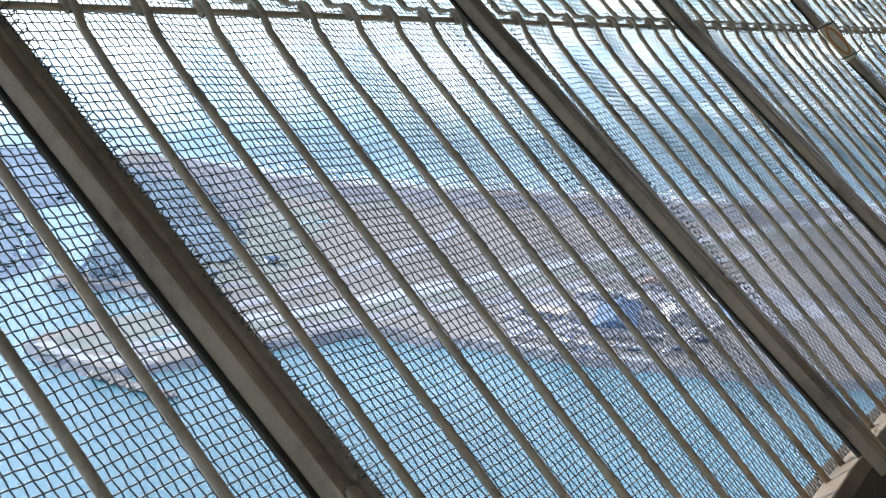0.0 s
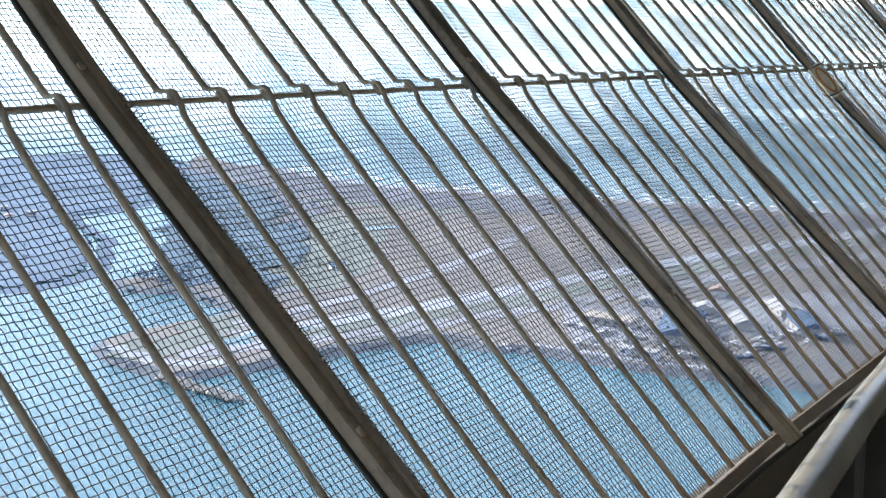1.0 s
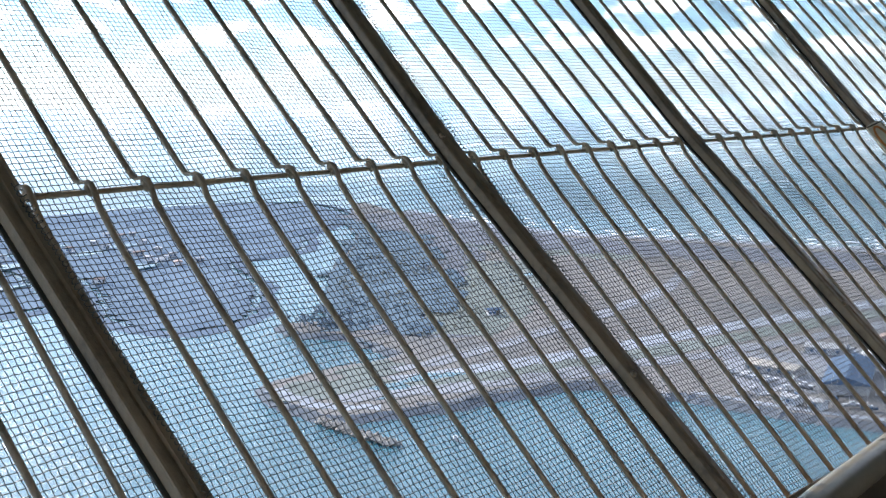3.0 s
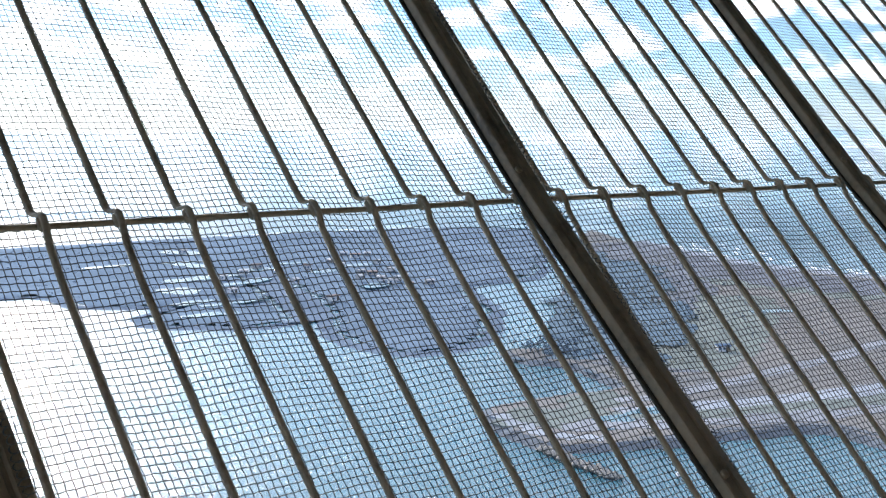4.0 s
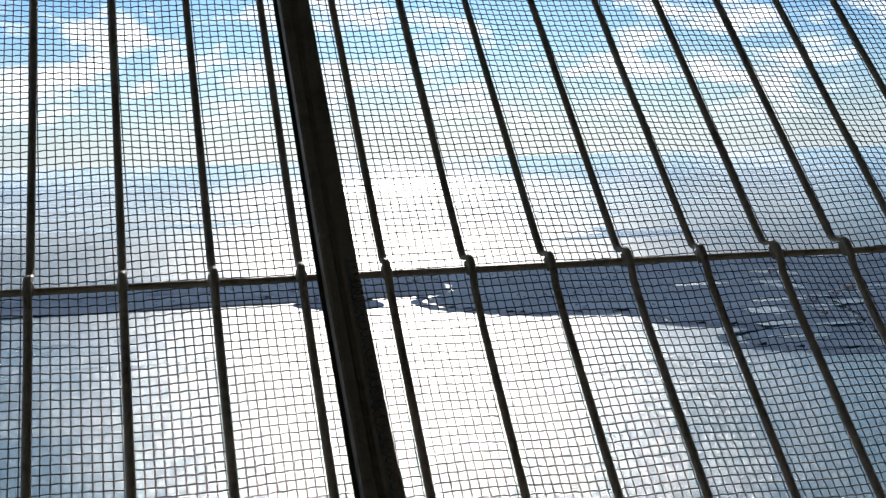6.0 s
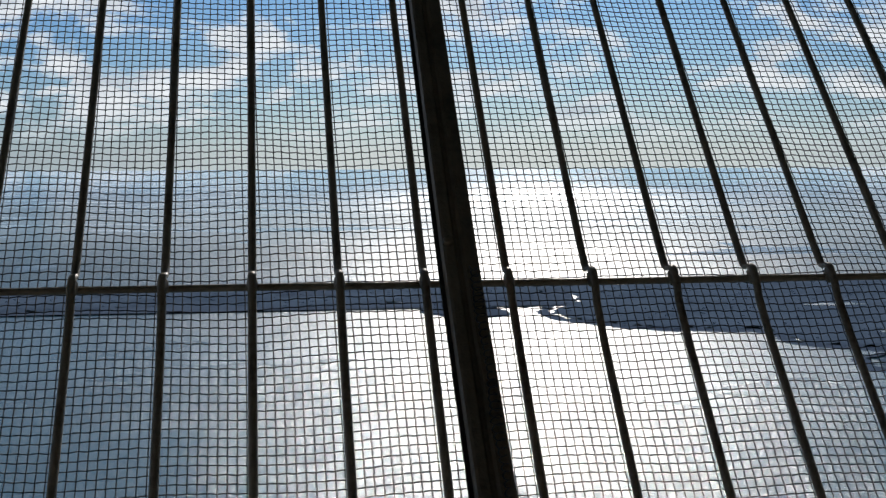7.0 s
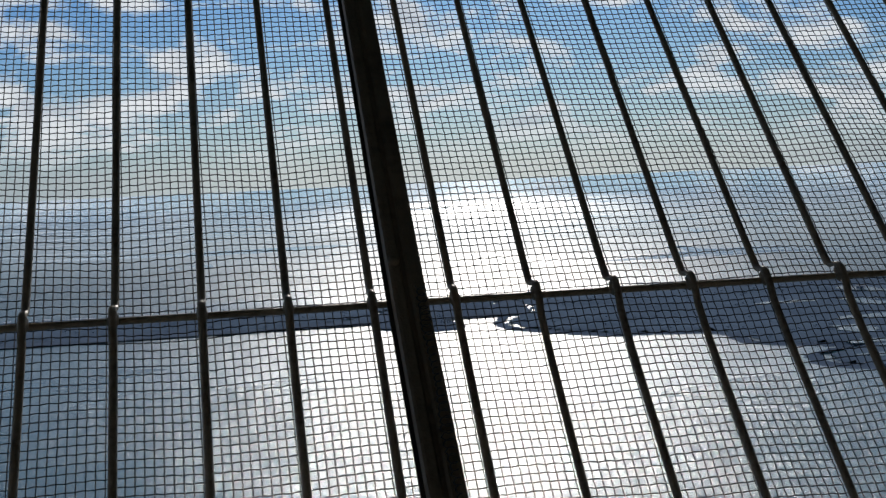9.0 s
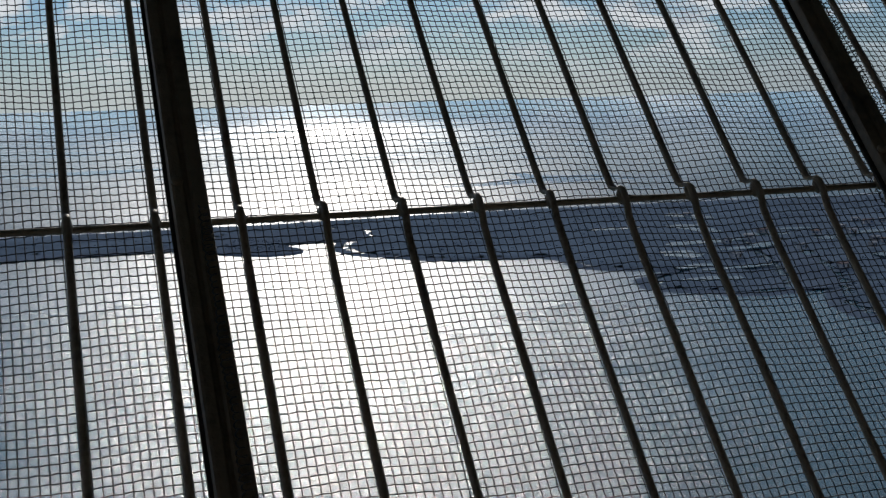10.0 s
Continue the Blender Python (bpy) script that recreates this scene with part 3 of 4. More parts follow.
def land(name, outline, height, mats, label, rough=1.5, seed=1, slope=5.0, category="land"):
    """A piece of land: flat top with a sloping shore that dips under the water."""
    line = smooth_line(outline, True, 8, rough, seed)
    bm = bmesh.new()
    area = sum(a.x * b.y - b.x * a.y for a, b in zip(line, line[1:] + line[:1]))
    if area < 0:
        line.reverse()
    n = len(line)
    inner, outer = [], []
    for i, p in enumerate(line):
        d = (line[(i + 1) % n] - line[i - 1]).normalized()
        nrm = Vector((d.y, -d.x, 0))
        inner.append(bm.verts.new(p + Vector((0, 0, SEA_Z + height))))
        outer.append(bm.verts.new(p + nrm * slope + Vector((0, 0, SEA_Z - 0.6))))
    for i in range(n):
        f = bm.faces.new((inner[i], outer[i], outer[(i + 1) % n], inner[(i + 1) % n]))
        f.material_index = 1
    for a, c, d in tessellate_polygon([line]):
        try:
            f = bm.faces.new((inner[a], inner[c], inner[d]))
        except ValueError:
            continue
        f.normal_update()
        if f.normal.z < 0:
            f.normal_flip()
    me = bpy.data.meshes.new(name)
    bm.to_mesh(me)
    bm.free()
    for m in mats:
        me.materials.append(m)
    return tagged(new(name, me), label, category, kind="structure")


def strip(name, points, width, z, mat, label, rough=0.4, seed=3, kind="structure", category="track"):
    """A ribbon on the land along points."""
    line = smooth_line(points, False, 8, 0, seed)
    rg = random.Random(seed)
    verts, faces = [], []
    for i, p in enumerate(line):
        d = (line[min(i + 1, len(line) - 1)] - line[max(i - 1, 0)]).normalized()
        nrm = Vector((-d.y, d.x, 0))
        w = width / 2
        for s in (-1, 1):
            q = p + nrm * s * (w + rg.uniform(-rough, rough))
            verts += [q + Vector((0, 0, SEA_Z + z)), q + Vector((0, 0, SEA_Z + z - 0.6))]
    for i in range(len(line) - 1):
        a, b = 4 * i, 4 * i + 4
        faces += [(a, b, b + 2, a + 2), (a, a + 1, b + 1, b), (a + 2, b + 2, b + 3, a + 3)]
    faces += [(0, 2, 3, 1), (len(verts) - 4, len(verts) - 3, len(verts) - 1, len(verts) - 2)]
    return tagged(new(name, mesh_of(name, verts, faces, mat)), label, category, kind=kind)


LAND_Z, FAR_Z = 1.6, 0.9          # heights over the water of the spit and of the far shore
SPIT = [(802, 738), (738, 635), (696, 555), (673, 475), (666, 403), (676, 332), (673, 257), (676, 181), (713, 63), (790, -123), (900, -420), (620, -500),
        (511, -216), (381, -20), (334, 60), (327, 99), (325, 120), (324, 133), (325, 146), (326, 160), (327, 172), (323, 178), (324, 188), (326, 197), (322, 205),
        (315, 210), (302, 215), (292, 220), (280, 221), (270, 228), (258, 234), (249, 241), (251, 252), (253, 263), (259, 275), (270, 287), (296, 285), (323, 280),
        (332, 294), (341, 322), (336, 340), (345, 359), (367, 350), (393, 374), (420, 403), (510, 483), (595, 546), (682, 634)]
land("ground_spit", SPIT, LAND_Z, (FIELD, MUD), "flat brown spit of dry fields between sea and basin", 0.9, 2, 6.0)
FAR = [(-420, 800), (-173, 805), (-61, 826), (-10, 815), (19, 800), (38, 800), (48, 815), (78, 816), (101, 839), (117, 866), (142, 872), (165, 868), (190, 864),
       (205, 884), (214, 872), (212, 845), (203, 800), (192, 792), (180, 772), (174, 748), (176, 719), (193, 690), (217, 665), (245, 654), (267, 650), (274, 630), (270, 602),
       (276, 590), (298, 572), (307, 562), (294, 552), (277, 538), (271, 517), (283, 500), (296, 486), (311, 483), (326, 488), (334, 504), (346, 529), (358, 558), (380, 604), (402, 655), (422, 652),
       (399, 593), (381, 552), (366, 518), (342, 476), (325, 455), (313, 425), (310, 402), (313, 384), (332, 380), (352, 388), (380, 412), (424, 460), (447, 500), (476, 535),
       (505, 532), (525, 535), (560, 560), (585, 588), (612, 606), (655, 628), (695, 640), (740, 700), (785, 780), (765, 840), (728, 866), (660, 888), (588, 902), (505, 916),
       (434, 924), (325, 932), (178, 926), (63, 928), (-6, 934), (-124, 946), (-209, 962), (-420, 980)]
land("ground_far_shore", FAR, FAR_Z, (HAZED_GROUND, HAZED_GROUND), "haze-tinted wooded far shore with scattered houses", 2.4, 4, 12.0)
land("ground_islet", [(98, 762), (103, 790), (112, 806), (128, 805), (142, 787), (148, 752), (140, 737), (120, 738)], 1.2, (HAZED_GROUND, HAZED_GROUND), "low haze-tinted islet in bright water", 1.0, 6, 2.0)


def patch(name, x, y, wide, deep, z, mat, label, seed, category="pool"):
    """A flat piece of ground or water with an uneven outline."""
    rg = random.Random(seed)
    verts = [(x, y, SEA_Z + z + 0.03)]
    rim = []
    for i in range(28):
        a = 2 * math.pi * i / 28
        q = 1 + 0.22 * math.sin(2 * a + seed) + 0.12 * math.sin(5 * a + 2 * seed) + rg.uniform(-0.05, 0.05)
        rim.append((x + wide / 2 * q * math.cos(a), y + deep / 2 * q * math.sin(a)))
    verts += [(u, v, SEA_Z + z + 0.03) for u, v in rim] + [(u, v, SEA_Z + z - 0.5) for u, v in rim]
    faces = [(0, 1 + j, 1 + (j + 1) % 28) for j in range(28)] + [(1 + j, 29 + j, 29 + (j + 1) % 28, 1 + (j + 1) % 28) for j in range(28)]
    return tagged(new(name, mesh_of(name, verts, faces, mat)), label, category, kind="structure")


POOLS = [(317, 566, 26, 12), (372, 657, 44, 20), (425, 674, 26, 20), (442, 803, 22, 44), (405, 722, 20, 34), (334, 612, 26, 26), (452, 640, 30, 16), (430, 560, 18, 18),
         (361, 753, 34, 16), (410, 745, 26, 14), (303, 523, 30, 12), (396, 630, 22, 12), (378, 620, 40, 9), (332, 552, 38, 9), (486, 654, 22, 16), (458, 692, 24, 12)]
for i, (x, y, wide, deep) in enumerate(POOLS):
    patch("pool", x, y, wide, deep, FAR_Z + 0.8, SEA, "pale pool of water among the far woods", i)

# tracks, grass and yard on the spit
TR = LAND_Z + 0.11
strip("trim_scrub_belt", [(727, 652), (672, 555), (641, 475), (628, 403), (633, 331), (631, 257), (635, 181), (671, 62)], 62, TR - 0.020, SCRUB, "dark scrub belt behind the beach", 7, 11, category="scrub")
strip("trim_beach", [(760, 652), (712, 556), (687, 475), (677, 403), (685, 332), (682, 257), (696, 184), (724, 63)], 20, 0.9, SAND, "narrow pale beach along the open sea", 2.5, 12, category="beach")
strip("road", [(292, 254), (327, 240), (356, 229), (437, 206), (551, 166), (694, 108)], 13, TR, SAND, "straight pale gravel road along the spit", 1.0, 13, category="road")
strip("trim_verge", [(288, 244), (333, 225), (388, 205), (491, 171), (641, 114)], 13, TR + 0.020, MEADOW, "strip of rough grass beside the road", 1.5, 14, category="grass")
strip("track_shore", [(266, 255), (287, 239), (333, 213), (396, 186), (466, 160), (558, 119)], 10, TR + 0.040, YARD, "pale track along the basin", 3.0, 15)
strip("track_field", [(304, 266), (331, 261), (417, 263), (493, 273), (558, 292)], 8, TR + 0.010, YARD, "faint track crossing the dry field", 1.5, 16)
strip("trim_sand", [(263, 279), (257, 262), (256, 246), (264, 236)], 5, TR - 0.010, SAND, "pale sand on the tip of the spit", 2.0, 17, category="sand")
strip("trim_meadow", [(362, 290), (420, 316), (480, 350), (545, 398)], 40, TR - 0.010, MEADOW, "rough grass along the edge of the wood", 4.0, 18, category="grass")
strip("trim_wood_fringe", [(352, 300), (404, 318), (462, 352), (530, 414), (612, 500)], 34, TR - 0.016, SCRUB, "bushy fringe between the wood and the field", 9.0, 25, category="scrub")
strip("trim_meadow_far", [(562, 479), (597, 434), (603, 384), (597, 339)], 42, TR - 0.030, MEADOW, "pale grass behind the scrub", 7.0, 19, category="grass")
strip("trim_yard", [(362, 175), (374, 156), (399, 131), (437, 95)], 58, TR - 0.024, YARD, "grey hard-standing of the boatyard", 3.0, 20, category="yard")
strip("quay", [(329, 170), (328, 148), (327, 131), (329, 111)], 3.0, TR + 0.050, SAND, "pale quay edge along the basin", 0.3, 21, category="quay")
strip("pond", [(503, 357), (510, 354), (516, 350), (520, 345)], 7, LAND_Z + 0.15, SEA, "small turquoise pond in the dry field", 1.5, 23, category="pond")
strip("trim_shoreline", [(272, 229), (282, 223), (294, 221), (304, 217), (317, 211), (325, 205), (328, 197), (326, 187)], 3.0, TR + 0.06, MUD, "dark wet bank of the basin", 0.8, 22, category="bank")

patch("trim_tip_grass", 274, 262, 36, 34, TR - 0.06, MEADOW, "rough grass on the tip of the spit", 3, "grass")
patch("trim_tip_grass", 300, 272, 34, 16, TR - 0.07, MEADOW, "rough grass along the lagoon edge of the spit", 5, "grass")
patch("tidal_flat", 291, 246, 36, 20, TR - 0.02, SEA, "shallow pale tidal pool on the spit", 8, "pool")

# ---- surf ----


def surf(coast, bands, seed):
    """Broken lines of foam off a coast, in bands of (distance, density, width)."""
    rg = random.Random(seed)
    coast = smooth_line(coast, False, 24)
    verts, faces = [], []
    for off, dense, wide in bands:
        i = 0
        while i < len(coast) - 3:
            n = rg.choice((1, 2, 2, 3))
            if rg.random() < dense and i + n < len(coast) - 1:
                d = (coast[i + n] - coast[i])
                out = Vector((d.y, -d.x, 0)).normalized()
                if out.x + out.y < 0:
                    out = -out
                shift = off + rg.uniform(-4, 4)
                steps = 10
                base = len(verts)
                for q in range(steps + 1):
                    t = q / steps
                    mid = coast[i].lerp(coast[i + n], t) + out * (shift + rg.uniform(-0.9, 0.9) + 2 * math.sin(3 * t + i))
                    w = wide * (0.15 + math.sin(math.pi * t)) * rg.uniform(0.4, 1.1)
                    verts += [mid - out * w / 2 + Vector((0, 0, SEA_Z + 0.12)), mid + Vector((0, 0, SEA_Z + 0.45)), mid + out * w / 2 + Vector((0, 0, SEA_Z + 0.12))]
                for q in range(steps):
                    a = base + 3 * q
                    faces += [(a, a + 1, a + 4, a + 3), (a + 1, a + 2, a + 5, a + 4)]
            i += n
    return mesh_of("surf", verts, faces, FOAM)


EAST_COAST = [(738, 635), (696, 555), (673, 475), (666, 403), (676, 332), (673, 257), (676, 181), (713, 63)]
NORTH_COAST = [(-420, 980), (-209, 962), (-124, 946), (-6, 934), (63, 928), (178, 926), (325, 932), (434, 924), (505, 916), (588, 902), (660, 888), (728, 866)]
tagged(new("surf", surf(EAST_COAST, ((7, 0.95, 4.0), (19, 0.8, 4.5), (33, 0.6, 4.0), (48, 0.45, 3.0), (66, 0.3, 2.4)), 9)), "broken white lines of surf along the beach", "surf", kind="stuff")
tagged(new("surf", surf(NORTH_COAST, ((6, 0.8, 3.0), (16, 0.4, 2.5)), 10)), "broken white lines of surf behind the far shore", "surf", kind="stuff")

# ---- woods ----
OCTA = np.array([(1, 0, 0), (-1, 0, 0), (0, 1, 0), (0, -1, 0), (0, 0, 1), (0, 0, -1)], float)
FLAT = np.array((1.1, 1.1, 0.75))          # leaf clumps a little wider than tall
OCTA_F = np.array([(0, 2, 4), (2, 1, 4), (1, 3, 4), (3, 0, 4), (2, 0, 5), (1, 2, 5), (3, 1, 5), (0, 3, 5)])


def inside(p, poly):
    x, y = p
    hit = False
    for (x0, y0), (x1, y1) in zip(poly, poly[1:] + poly[:1]):
        if (y0 > y) != (y1 > y) and x < (x1 - x0) * (y - y0) / (y1 - y0) + x0:
            hit = not hit
    return hit


def wood(name, places, low, high, clumps, mat, label, seed, spread=1.0, base_z=LAND_Z):
    """Trees in one mesh: tapered trunk, limbs and a crown of many uneven leaf clumps."""
    rg = np.random.default_rng(seed)
    verts, faces, base = [], [], 0
    for x, y in places:
        h = rg.uniform(low, high)
        foot = np.array((x, y, SEA_Z + base_z))
        top = foot + np.array((rg.normal(0, 0.3), rg.normal(0, 0.3), h * 0.75))
        ends = [(foot, top, 0.035 * h)]
        for _ in range(3):
            a = rg.uniform(0, 6.28)
            mid = foot + (top - foot) * rg.uniform(0.4, 0.8)
            ends.append((mid, mid + np.array((math.cos(a) * 0.25 * h, math.sin(a) * 0.25 * h, 0.2 * h)), 0.015 * h))
        for p, q, r in ends:
            ring = np.array([(math.cos(a), math.sin(a), 0) for a in (0, 2.09, 4.19)])
            verts.append(np.concatenate([p + ring * r, q + ring * r * 0.35]))
            faces.append(np.array([(0, 1, 4), (0, 4, 3), (1, 2, 5), (1, 5, 4), (2, 0, 3), (2, 3, 5)]) + base)
            base += 6
        lean = rg.uniform(0.75, 1.25, 2)
        for _ in range(clumps):
            d = rg.normal(0, 1, 3)
            d /= np.linalg.norm(d)
            rad = rg.uniform(0.35, 1.0) ** 0.5
            c = foot + np.array((d[0] * 0.33 * spread * h * lean[0] * rad, d[1] * 0.33 * spread * h * lean[1] * rad, h * 0.68 + d[2] * 0.26 * h * rad))
            s = h * rg.uniform(0.05, 0.10) * (0.4 + 0.6 * spread)
            verts.append(c + (OCTA * rg.uniform(0.55, 1.3, (6, 3)) + rg.normal(0, 0.2, (6, 3))) * s * FLAT)
            faces.append(OCTA_F + base)
            base += 6
    ob = new(name, mesh_of(name, np.concatenate(verts).tolist(), np.concatenate(faces).tolist(), mat, True))
    return tagged(ob, label, "wood", kind="stuff")


WOOD = [(332, 293), (349, 352), (368, 349), (394, 375), (420, 404), (509, 484), (594, 548), (613, 502), (531, 420), (458, 348), (395, 310), (356, 290)]


def scatter(poly, count, gap, seed, keep=lambda x, y: True):
    rg = random.Random(seed)
    xs, ys = [p[0] for p in poly], [p[1] for p in poly]
    got, tries = [], 0
    while len(got) < count and tries < count * 40:
        tries += 1
        p = (rg.uniform(min(xs), max(xs)), rg.uniform(min(ys), max(ys)))
        if inside(p, poly) and keep(*p) and all((p[0] - q[0]) ** 2 + (p[1] - q[1]) ** 2 > gap * gap for q in got):
            got.append(p)
    return got


strip("trim_wood_floor", [(362, 313), (426, 375), (517, 452), (615, 528), (718, 643)], 60, TR - 0.024, HAZED_DARK_LEAF, "haze-tinted leafy ground under the wood", 3.0, 27, category="ground")
EDGE = [(334, 295), (359, 333), (422, 404), (510, 481), (613, 555), (726, 665), (777, 713), (713, 600), (660, 528), (592, 429), (512, 351), (431, 303), (356, 288)]
trees = scatter(WOOD, 420, 3.4, 21, lambda x, y: noise.noise(Vector((x * 0.03, y * 0.03, 7.0))) > -0.12)
trees += scatter(EDGE, 460, 4.6, 28, lambda x, y: noise.noise(Vector((x * 0.02, y * 0.02, 2.0))) > -0.1)
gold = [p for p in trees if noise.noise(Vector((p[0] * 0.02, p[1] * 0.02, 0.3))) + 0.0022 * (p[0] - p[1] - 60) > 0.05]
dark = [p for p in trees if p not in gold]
wood("headland_wood", dark, 0.9, 1.9, 40, HAZED_DARK_LEAF, "dense haze-tinted wood on the headland", 31, 1.5)
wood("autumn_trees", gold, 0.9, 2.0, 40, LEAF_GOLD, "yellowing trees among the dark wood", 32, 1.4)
far_trees = scatter(FAR, 800, 6.0, 22, lambda x, y: noise.noise(Vector((x * 0.012, y * 0.012, 4.0))) > -0.3)


def canopy(name, poly, step, high, mat, label, seed, base_z=LAND_Z, ragged=0.0):
    """The closed, billowing roof of leaves of a wood, coming down to the ground at its rim."""
    xs, ys = [p[0] for p in poly], [p[1] for p in poly]
    rg = random.Random(seed)
    verts, at, faces = [], {}, []
    cols, rows = int((max(xs) - min(xs)) / step) + 1, int((max(ys) - min(ys)) / step) + 1
    for i in range(cols + 1):
        for j in range(rows + 1):
            x, y = min(xs) + i * step + rg.uniform(-0.3, 0.3) * step, min(ys) + j * step + rg.uniform(-0.3, 0.3) * step
            wob = ragged * noise.noise(Vector((x * 0.045, y * 0.045, seed + 3.0)))
            if not inside((x + wob, y - wob), poly):
                continue
            rim = not all(inside((x + a * step * 1.2, y + b * step * 1.2), poly) for a, b in ((1, 0), (-1, 0), (0, 1), (0, -1)))
            open_land = noise.noise(Vector((x * 0.013, y * 0.013, seed))) < -0.33
            z = -0.4 if rim or open_land else high * (0.8 + 0.45 * noise.noise(Vector((x * 0.05, y * 0.05, seed)))) + rg.uniform(-0.05, 0.05) * high
            at[i, j] = len(verts)
            verts.append((x, y, SEA_Z + base_z + z))
    for i in range(cols):
        for j in range(rows):
            q = [(i, j), (i + 1, j), (i + 1, j + 1), (i, j + 1)]
            if all(c in at for c in q):
                faces.append(tuple(at[c] for c in q))
    return tagged(new(name, mesh_of(name, verts, faces, mat, True)), label, "wood", kind="stuff")


canopy("far_canopy", FAR, 5.0, 0.7, HAZED_LEAF, "closed haze-tinted canopy of the far woods", 5, FAR_Z)
canopy("headland_canopy", WOOD, 3.0, 1.0, HAZED_DARK_LEAF, "closed haze-tinted canopy of the headland wood", 9, ragged=22.0)
wood("far_wood", far_trees, 1.0, 2.4, 14, HAZED_LEAF, "haze-tinted woods on the far shore", 33, 2.2, FAR_Z)
wood("islet_scrub", scatter([(102, 765), (107, 790), (116, 802), (128, 801), (138, 786), (144, 754), (136, 741), (120, 742)], 60, 4.0, 23), 2.0, 4.5, 12, HAZED_LEAF, "low scrub on the islet", 34)
wood("lagoon_trees", scatter([(336, 340), (345, 359), (355, 354), (367, 344), (354, 327), (343, 325)], 26, 3.0, 29), 3.0, 6.5, 22, HAZED_LEAF, "clump of haze-tinted trees at the lagoon edge", 36)
wood("spit_bushes", scatter([(344, 290), (459, 291), (542, 255), (618, 294), (531, 383), (410, 318)], 46, 12.0, 24), 1.5, 3.2, 12, HAZED_LEAF, "scattered bushes on the dry field", 35)

# ---- buildings and boats ----


def house(name, x, y, length, depth, eaves, angle, wall_mat, roof_mat, label, windows=3):
    h = tagged(new(name), label, "building")
    h.matrix_world = Matrix.Translation((x, y, SEA_Z + LAND_Z + 0.2)) @ pose(0, 0, 0, 0, 0, angle)

    def add(n, me, m, up=None, lab=""):
        o = part(n, me, up or h, lab)
        o.matrix_basis = m
        return o
    add("wall", box_mesh("wall", (length, depth, eaves), wall_mat), pose(0, 0, eaves / 2))
    rise, o = depth * 0.17, 0.4
    l, d = length / 2 + o, depth / 2 + o
    t = 0.25
    v = [(-l, -d, 0), (l, -d, 0), (l, d, 0), (-l, d, 0), (-l, -d, t), (l, -d, t), (l, d, t), (-l, d, t), (-l, 0, rise + t), (l, 0, rise + t)]
    f = [(0, 3, 2, 1), (0, 1, 5, 4), (2, 3, 7, 6), (4, 5, 9, 8), (6, 7, 8, 9), (1, 2, 6, 9, 5), (3, 0, 4, 8, 7)]
    add("roof", mesh_of("roof", v, f, roof_mat), pose(0, 0, eaves))
    pane = box_mesh("window", (1.1, 0.12, 0.9), BLUE_ROOF)
    for i in range(windows):
        q = -length / 2 + length * (i + 0.5) / windows
        for s in (-1, 1):
            add("window", pane, pose(q, s * (depth / 2 + 0.02), eaves * 0.55))
    add("door", box_mesh("door", (1.3, 0.14, 1.9), DARK), pose(length * 0.1 + 0.9, -depth / 2 - 0.04, 0.95))
    return h


house("field_cottage", 405, 300, 5.0, 3.6, 2.1, -35, WHITE, BLUE_ROOF, "small white cottage alone in the dry field")
house("boat_hall", 367, 137, 36, 13, 2.9, 17, WALL, BLUE_ROOF, "large boatyard hall with a dark blue roof", 6)
house("long_shed", 367, 161, 18, 7, 2.2, 81, WALL, TAN_ROOF, "long low shed with a sand-coloured roof", 5)
house("store_shed", 404, 159, 13, 7, 2.1, 100, WHITE, PALE_ROOF, "white store shed with a pale roof")
house("workshop", 398, 141, 9, 7, 2.3, 20, WALL, PALE_ROOF, "small workshop with a pale roof beside the hall", 2)
house("lean_to", 386, 124, 15, 7, 2.2, 30, WALL, PALE_ROOF, "pale-roofed workshop at the end of the hall", 3)
house("harbour_office", 430, 147, 8, 6, 2.4, 10, WHITE, RUST_ROOF, "white house with a tiled roof by the road", 2)
house("quay_hut", 331, 140, 5, 3.5, 2.2, 75, WHITE, PALE_ROOF, "white hut on the quay", 1)
house("quay_hut", 330, 132, 4.5, 3.5, 2.2, 80, WHITE, PALE_ROOF, "small pale-roofed hut on the quay", 1)
house("yard_shed", 412, 118, 18, 8, 2.4, 35, WALL, PALE_ROOF, "pale shed at the back of the boatyard", 3)
house("yard_shed", 390, 104, 20, 9, 2.6, 28, WALL, BLUE_ROOF, "blue-roofed shed in the boatyard", 3)
rg = random.Random(77)
hamlet = [(460, 602), (447, 576), (443, 561), (465, 577), (442, 544), (477, 606), (482, 676), (516, 709), (513, 691), (528, 697), (440, 800), (379, 642),
          (426, 679), (404, 658), (469, 648), (459, 612), (449, 655), (402, 600), (456, 543), (351, 585), (375, 524), (439, 587), (452, 568), (500, 650)]
for i, (x, y) in enumerate(hamlet):
    tagged(house("far_house", x, y, rg.uniform(4, 6.5), rg.uniform(3.2, 4.4), rg.uniform(1.8, 2.4), rg.uniform(0, 180), WHITE if i % 3 else WALL,
                 RUST_ROOF if i % 4 == 0 else PALE_ROOF,
                 ("pale house with a tiled roof" if i % 4 == 0 else "pale house with a light roof") + " on the wooded far shore", 2), group="houses of the far shore")


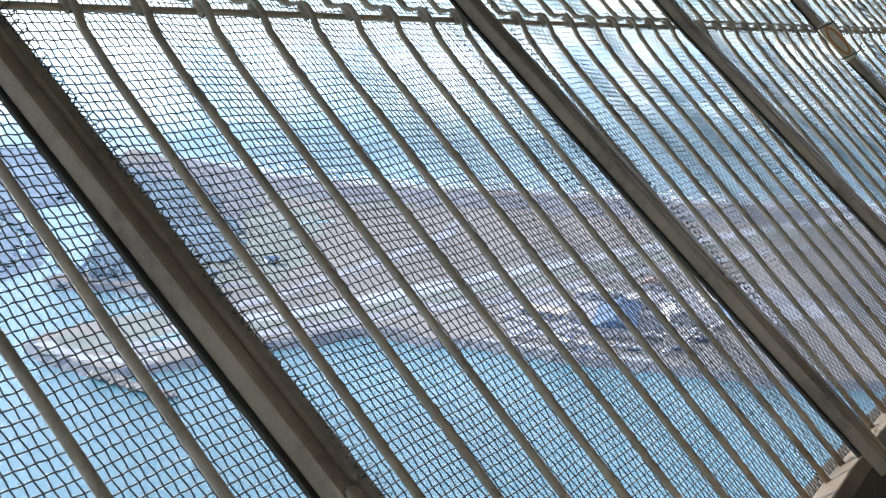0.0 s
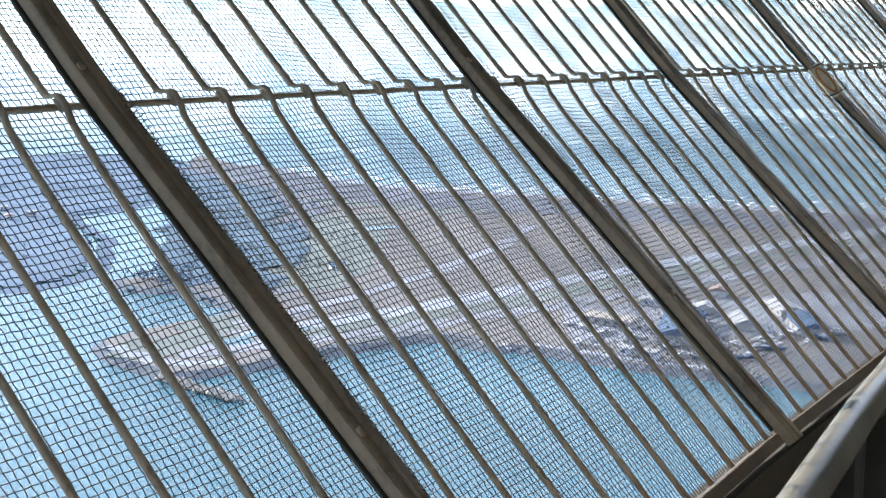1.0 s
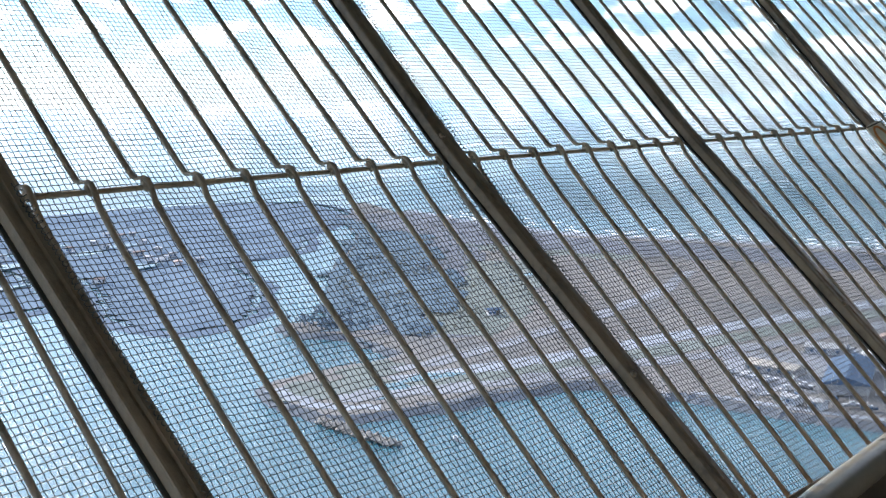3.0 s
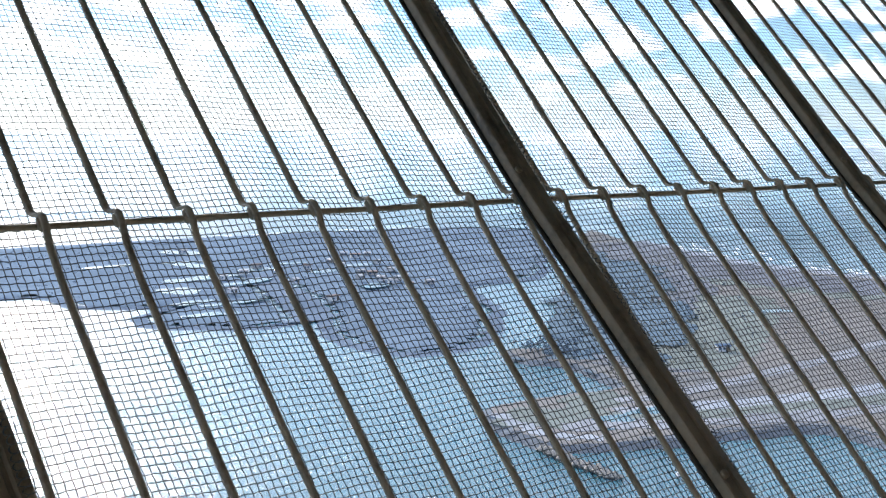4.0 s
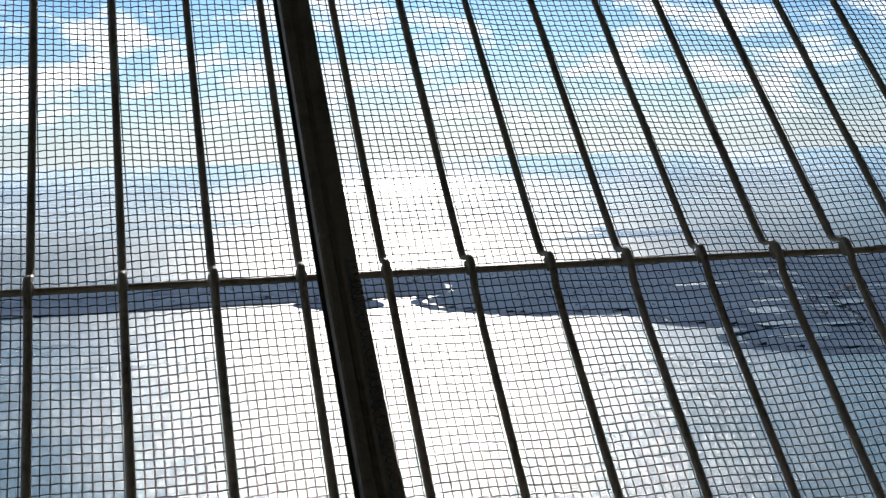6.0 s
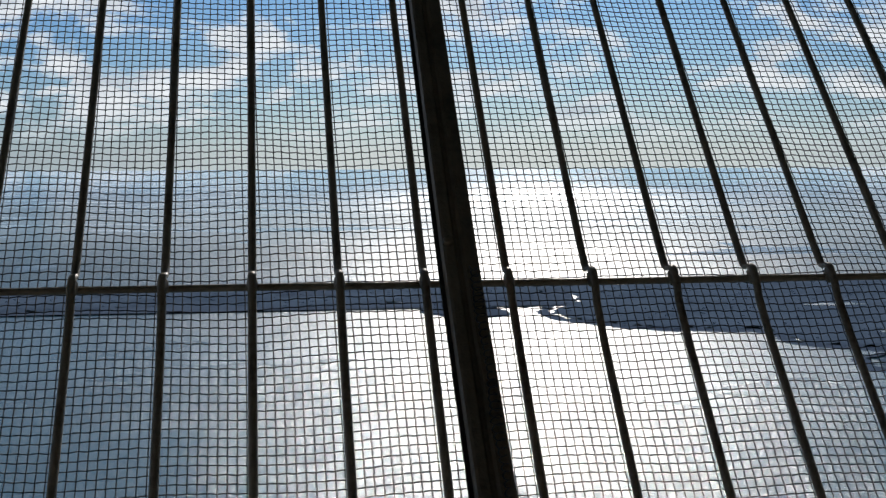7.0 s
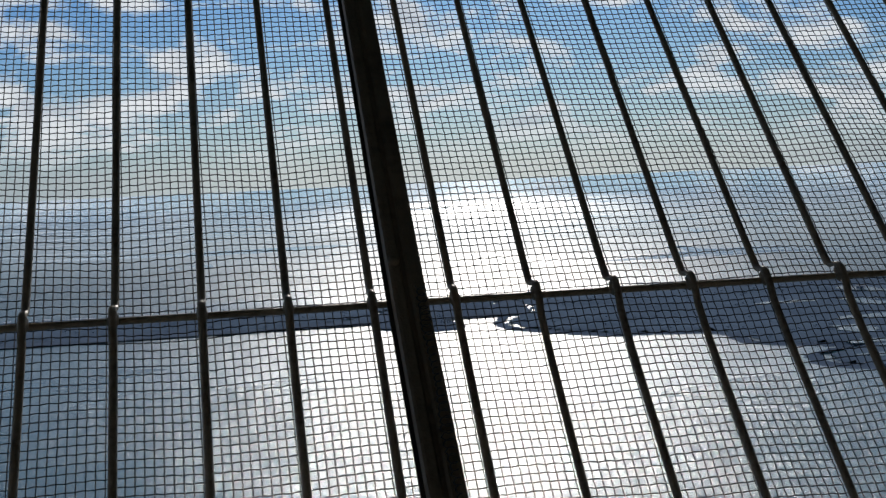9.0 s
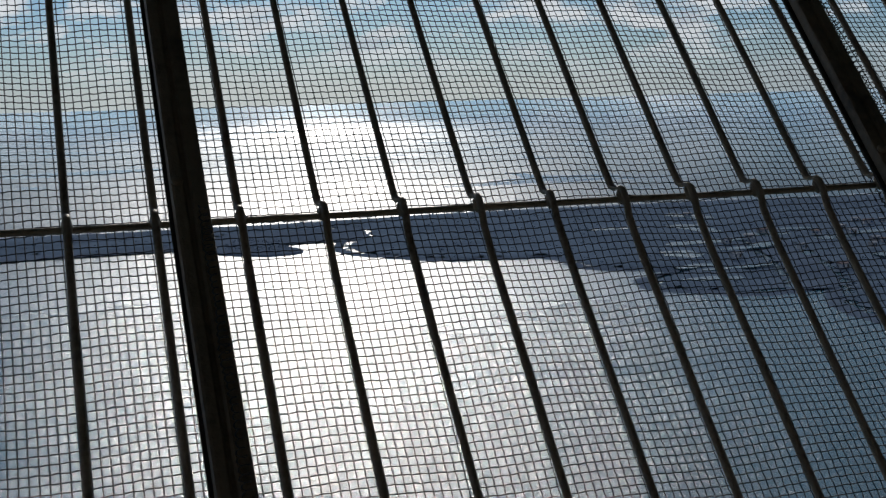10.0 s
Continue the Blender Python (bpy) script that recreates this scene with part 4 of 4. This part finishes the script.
def boat(name, x, y, z, length, angle, mat, label):
    """A small boat: hull, deck, cabin and mast."""
    rows = []
    for t in (0.0, 0.15, 0.4, 0.7, 0.9, 1.0):
        w = length * 0.16 * (0.75 + 0.25 * math.sin(math.pi * min(t * 1.4, 1)) if t < 0.7 else max(0.02, 1.0 - ((t - 0.7) / 0.3) ** 1.6))
        rows.append((length * (t - 0.5), w))
    v, f = [], []
    for q, w in rows:
        v += [(q, -w, length * 0.14), (q, -w * 0.6, 0.02 * length), (q, 0, -0.05 * length), (q, w * 0.6, 0.02 * length), (q, w, length * 0.14)]
    for i in range(len(rows) - 1):
        for j in range(4):
            a = i * 5 + j
            f.append((a, a + 5, a + 6, a + 1))
        f.append((i * 5 + 4, i * 5 + 9, i * 5 + 5, i * 5))
    f.append((0, 1, 2, 3, 4))
    o = tagged(new(name), label, "boat")
    o.matrix_world = Matrix.Translation((x, y, z)) @ pose(0, 0, 0, 0, 0, angle)
    part("hull", mesh_of("hull", v, f, mat), o)
    c = part("cabin", box_mesh("cabin", (length * 0.3, length * 0.2, length * 0.13), WHITE, 0.05), o)
    c.matrix_basis = pose(-length * 0.05, 0, length * 0.2)
    m = part("mast", mesh_of("mast", *sweep([(Vector((0, 0, s)), Vector((1, 0, 0)), Vector((0, 1, 0))) for s in (0, length * 0.9)], circle(0.06, 5)), WHITE), o)
    m.matrix_basis = pose(length * 0.12, 0, length * 0.14)
    return o


GROUND = SEA_Z + TR
for i, (x, y) in enumerate(scatter([(335, 160), (352, 160), (358, 122), (405, 100), (392, 92), (338, 110), (333, 132)], 34, 4.5, 26)):
    tagged(boat("stored_boat", x, y, GROUND + 0.4, rg.uniform(4, 7), rg.uniform(0, 180), WHITE if i % 4 else BLUE_ROOF,
                "white-hulled boat laid up on the hard-standing" if i % 4 else "blue-hulled boat laid up on the hard-standing"), group="boats laid up in the yard")
for x, y in ((405, 166), (406, 152), (411, 155), (358, 151), (355, 165), (357, 171)):
    tagged(boat("stored_boat", x, y, GROUND + 0.4, rg.uniform(4, 7), rg.uniform(60, 120), WHITE, "white boat laid up beside the long shed"), group="boats laid up in the yard")
boat("quay_boat", 324, 177, SEA_Z + 0.3, 6.0, 62, WHITE, "white boat moored against the quay edge")
boat("moored_boat", 253, 200, SEA_Z + 0.25, 4.0, 40, WHITE, "small white boat afloat in the basin")

# ---- stone groyne ----


def groyne():
    rg = np.random.default_rng(41)
    verts, faces, base = [], [], 0
    for i in range(150):
        t = i / 150
        c = np.array((246 - 7 * t, 243 - 34 * t + 1.5 * math.sin(3 * t), SEA_Z + 0.5)) + np.array((rg.normal(0, 0.8), rg.normal(0, 0.6), rg.uniform(-0.4, 0.5)))
        verts.append(c + OCTA * rg.uniform(0.6, 1.5, (6, 3)))
        faces.append(OCTA_F + base)
        base += 6
    return mesh_of("stone_groyne", np.concatenate(verts).tolist(), np.concatenate(faces).tolist(), STONE)


tagged(new("stone_groyne", groyne()), "thin groyne of rough stones off the spit", "groyne", kind="stuff")

# ---- enamel plate wired to a post ----
sign = tagged(new("sign_plate"), "cream plate with an orange oval, wired to a fence post", "sign")
sign.matrix_world = Matrix.Translation(spot(POSTS[6], -0.092, -0.051, 6)) @ frame_at(6) @ pose(-0.022, 0, 0, 0, 0, -42)
part("plate", mesh_of("plate", *sweep([(Vector((0, y, 0)), Vector((1, 0, 0)), Vector((0, 0, 1))) for y in (-0.002, 0.002)], rounded(0.052, 0.14, 0.012, 4)), PLATE), sign)
oval = []
for i in range(33):
    a = 2 * math.pi * i / 32
    oval.append((Vector((0.017 * math.cos(a), -0.004, 0.052 * math.sin(a))), Vector((math.cos(a), 0, math.sin(a))), Vector((0, 1, 0))))
part("oval", mesh_of("oval", *sweep(oval, [(-0.004, -0.001), (0.004, -0.001), (0.004, 0.001), (-0.004, 0.001)], caps=False), ORANGE), sign, "orange oval mark")
for s in (0.061, -0.061):
    tie = [(Vector((x, y, s + dz)), Vector((0, 1, 0)), Vector((0, 0, 1))) for x, y, dz in
           ((-0.05, -0.012, 0.018), (-0.034, -0.006, 0.004), (0, -0.005, 0), (0.034, -0.006, -0.003), (0.052, -0.014, 0.016))]
    part("wire_tie", mesh_of("wire_tie", *sweep(tie, circle(0.0022, 6)), DARK), sign, "twisted dark wire tie")
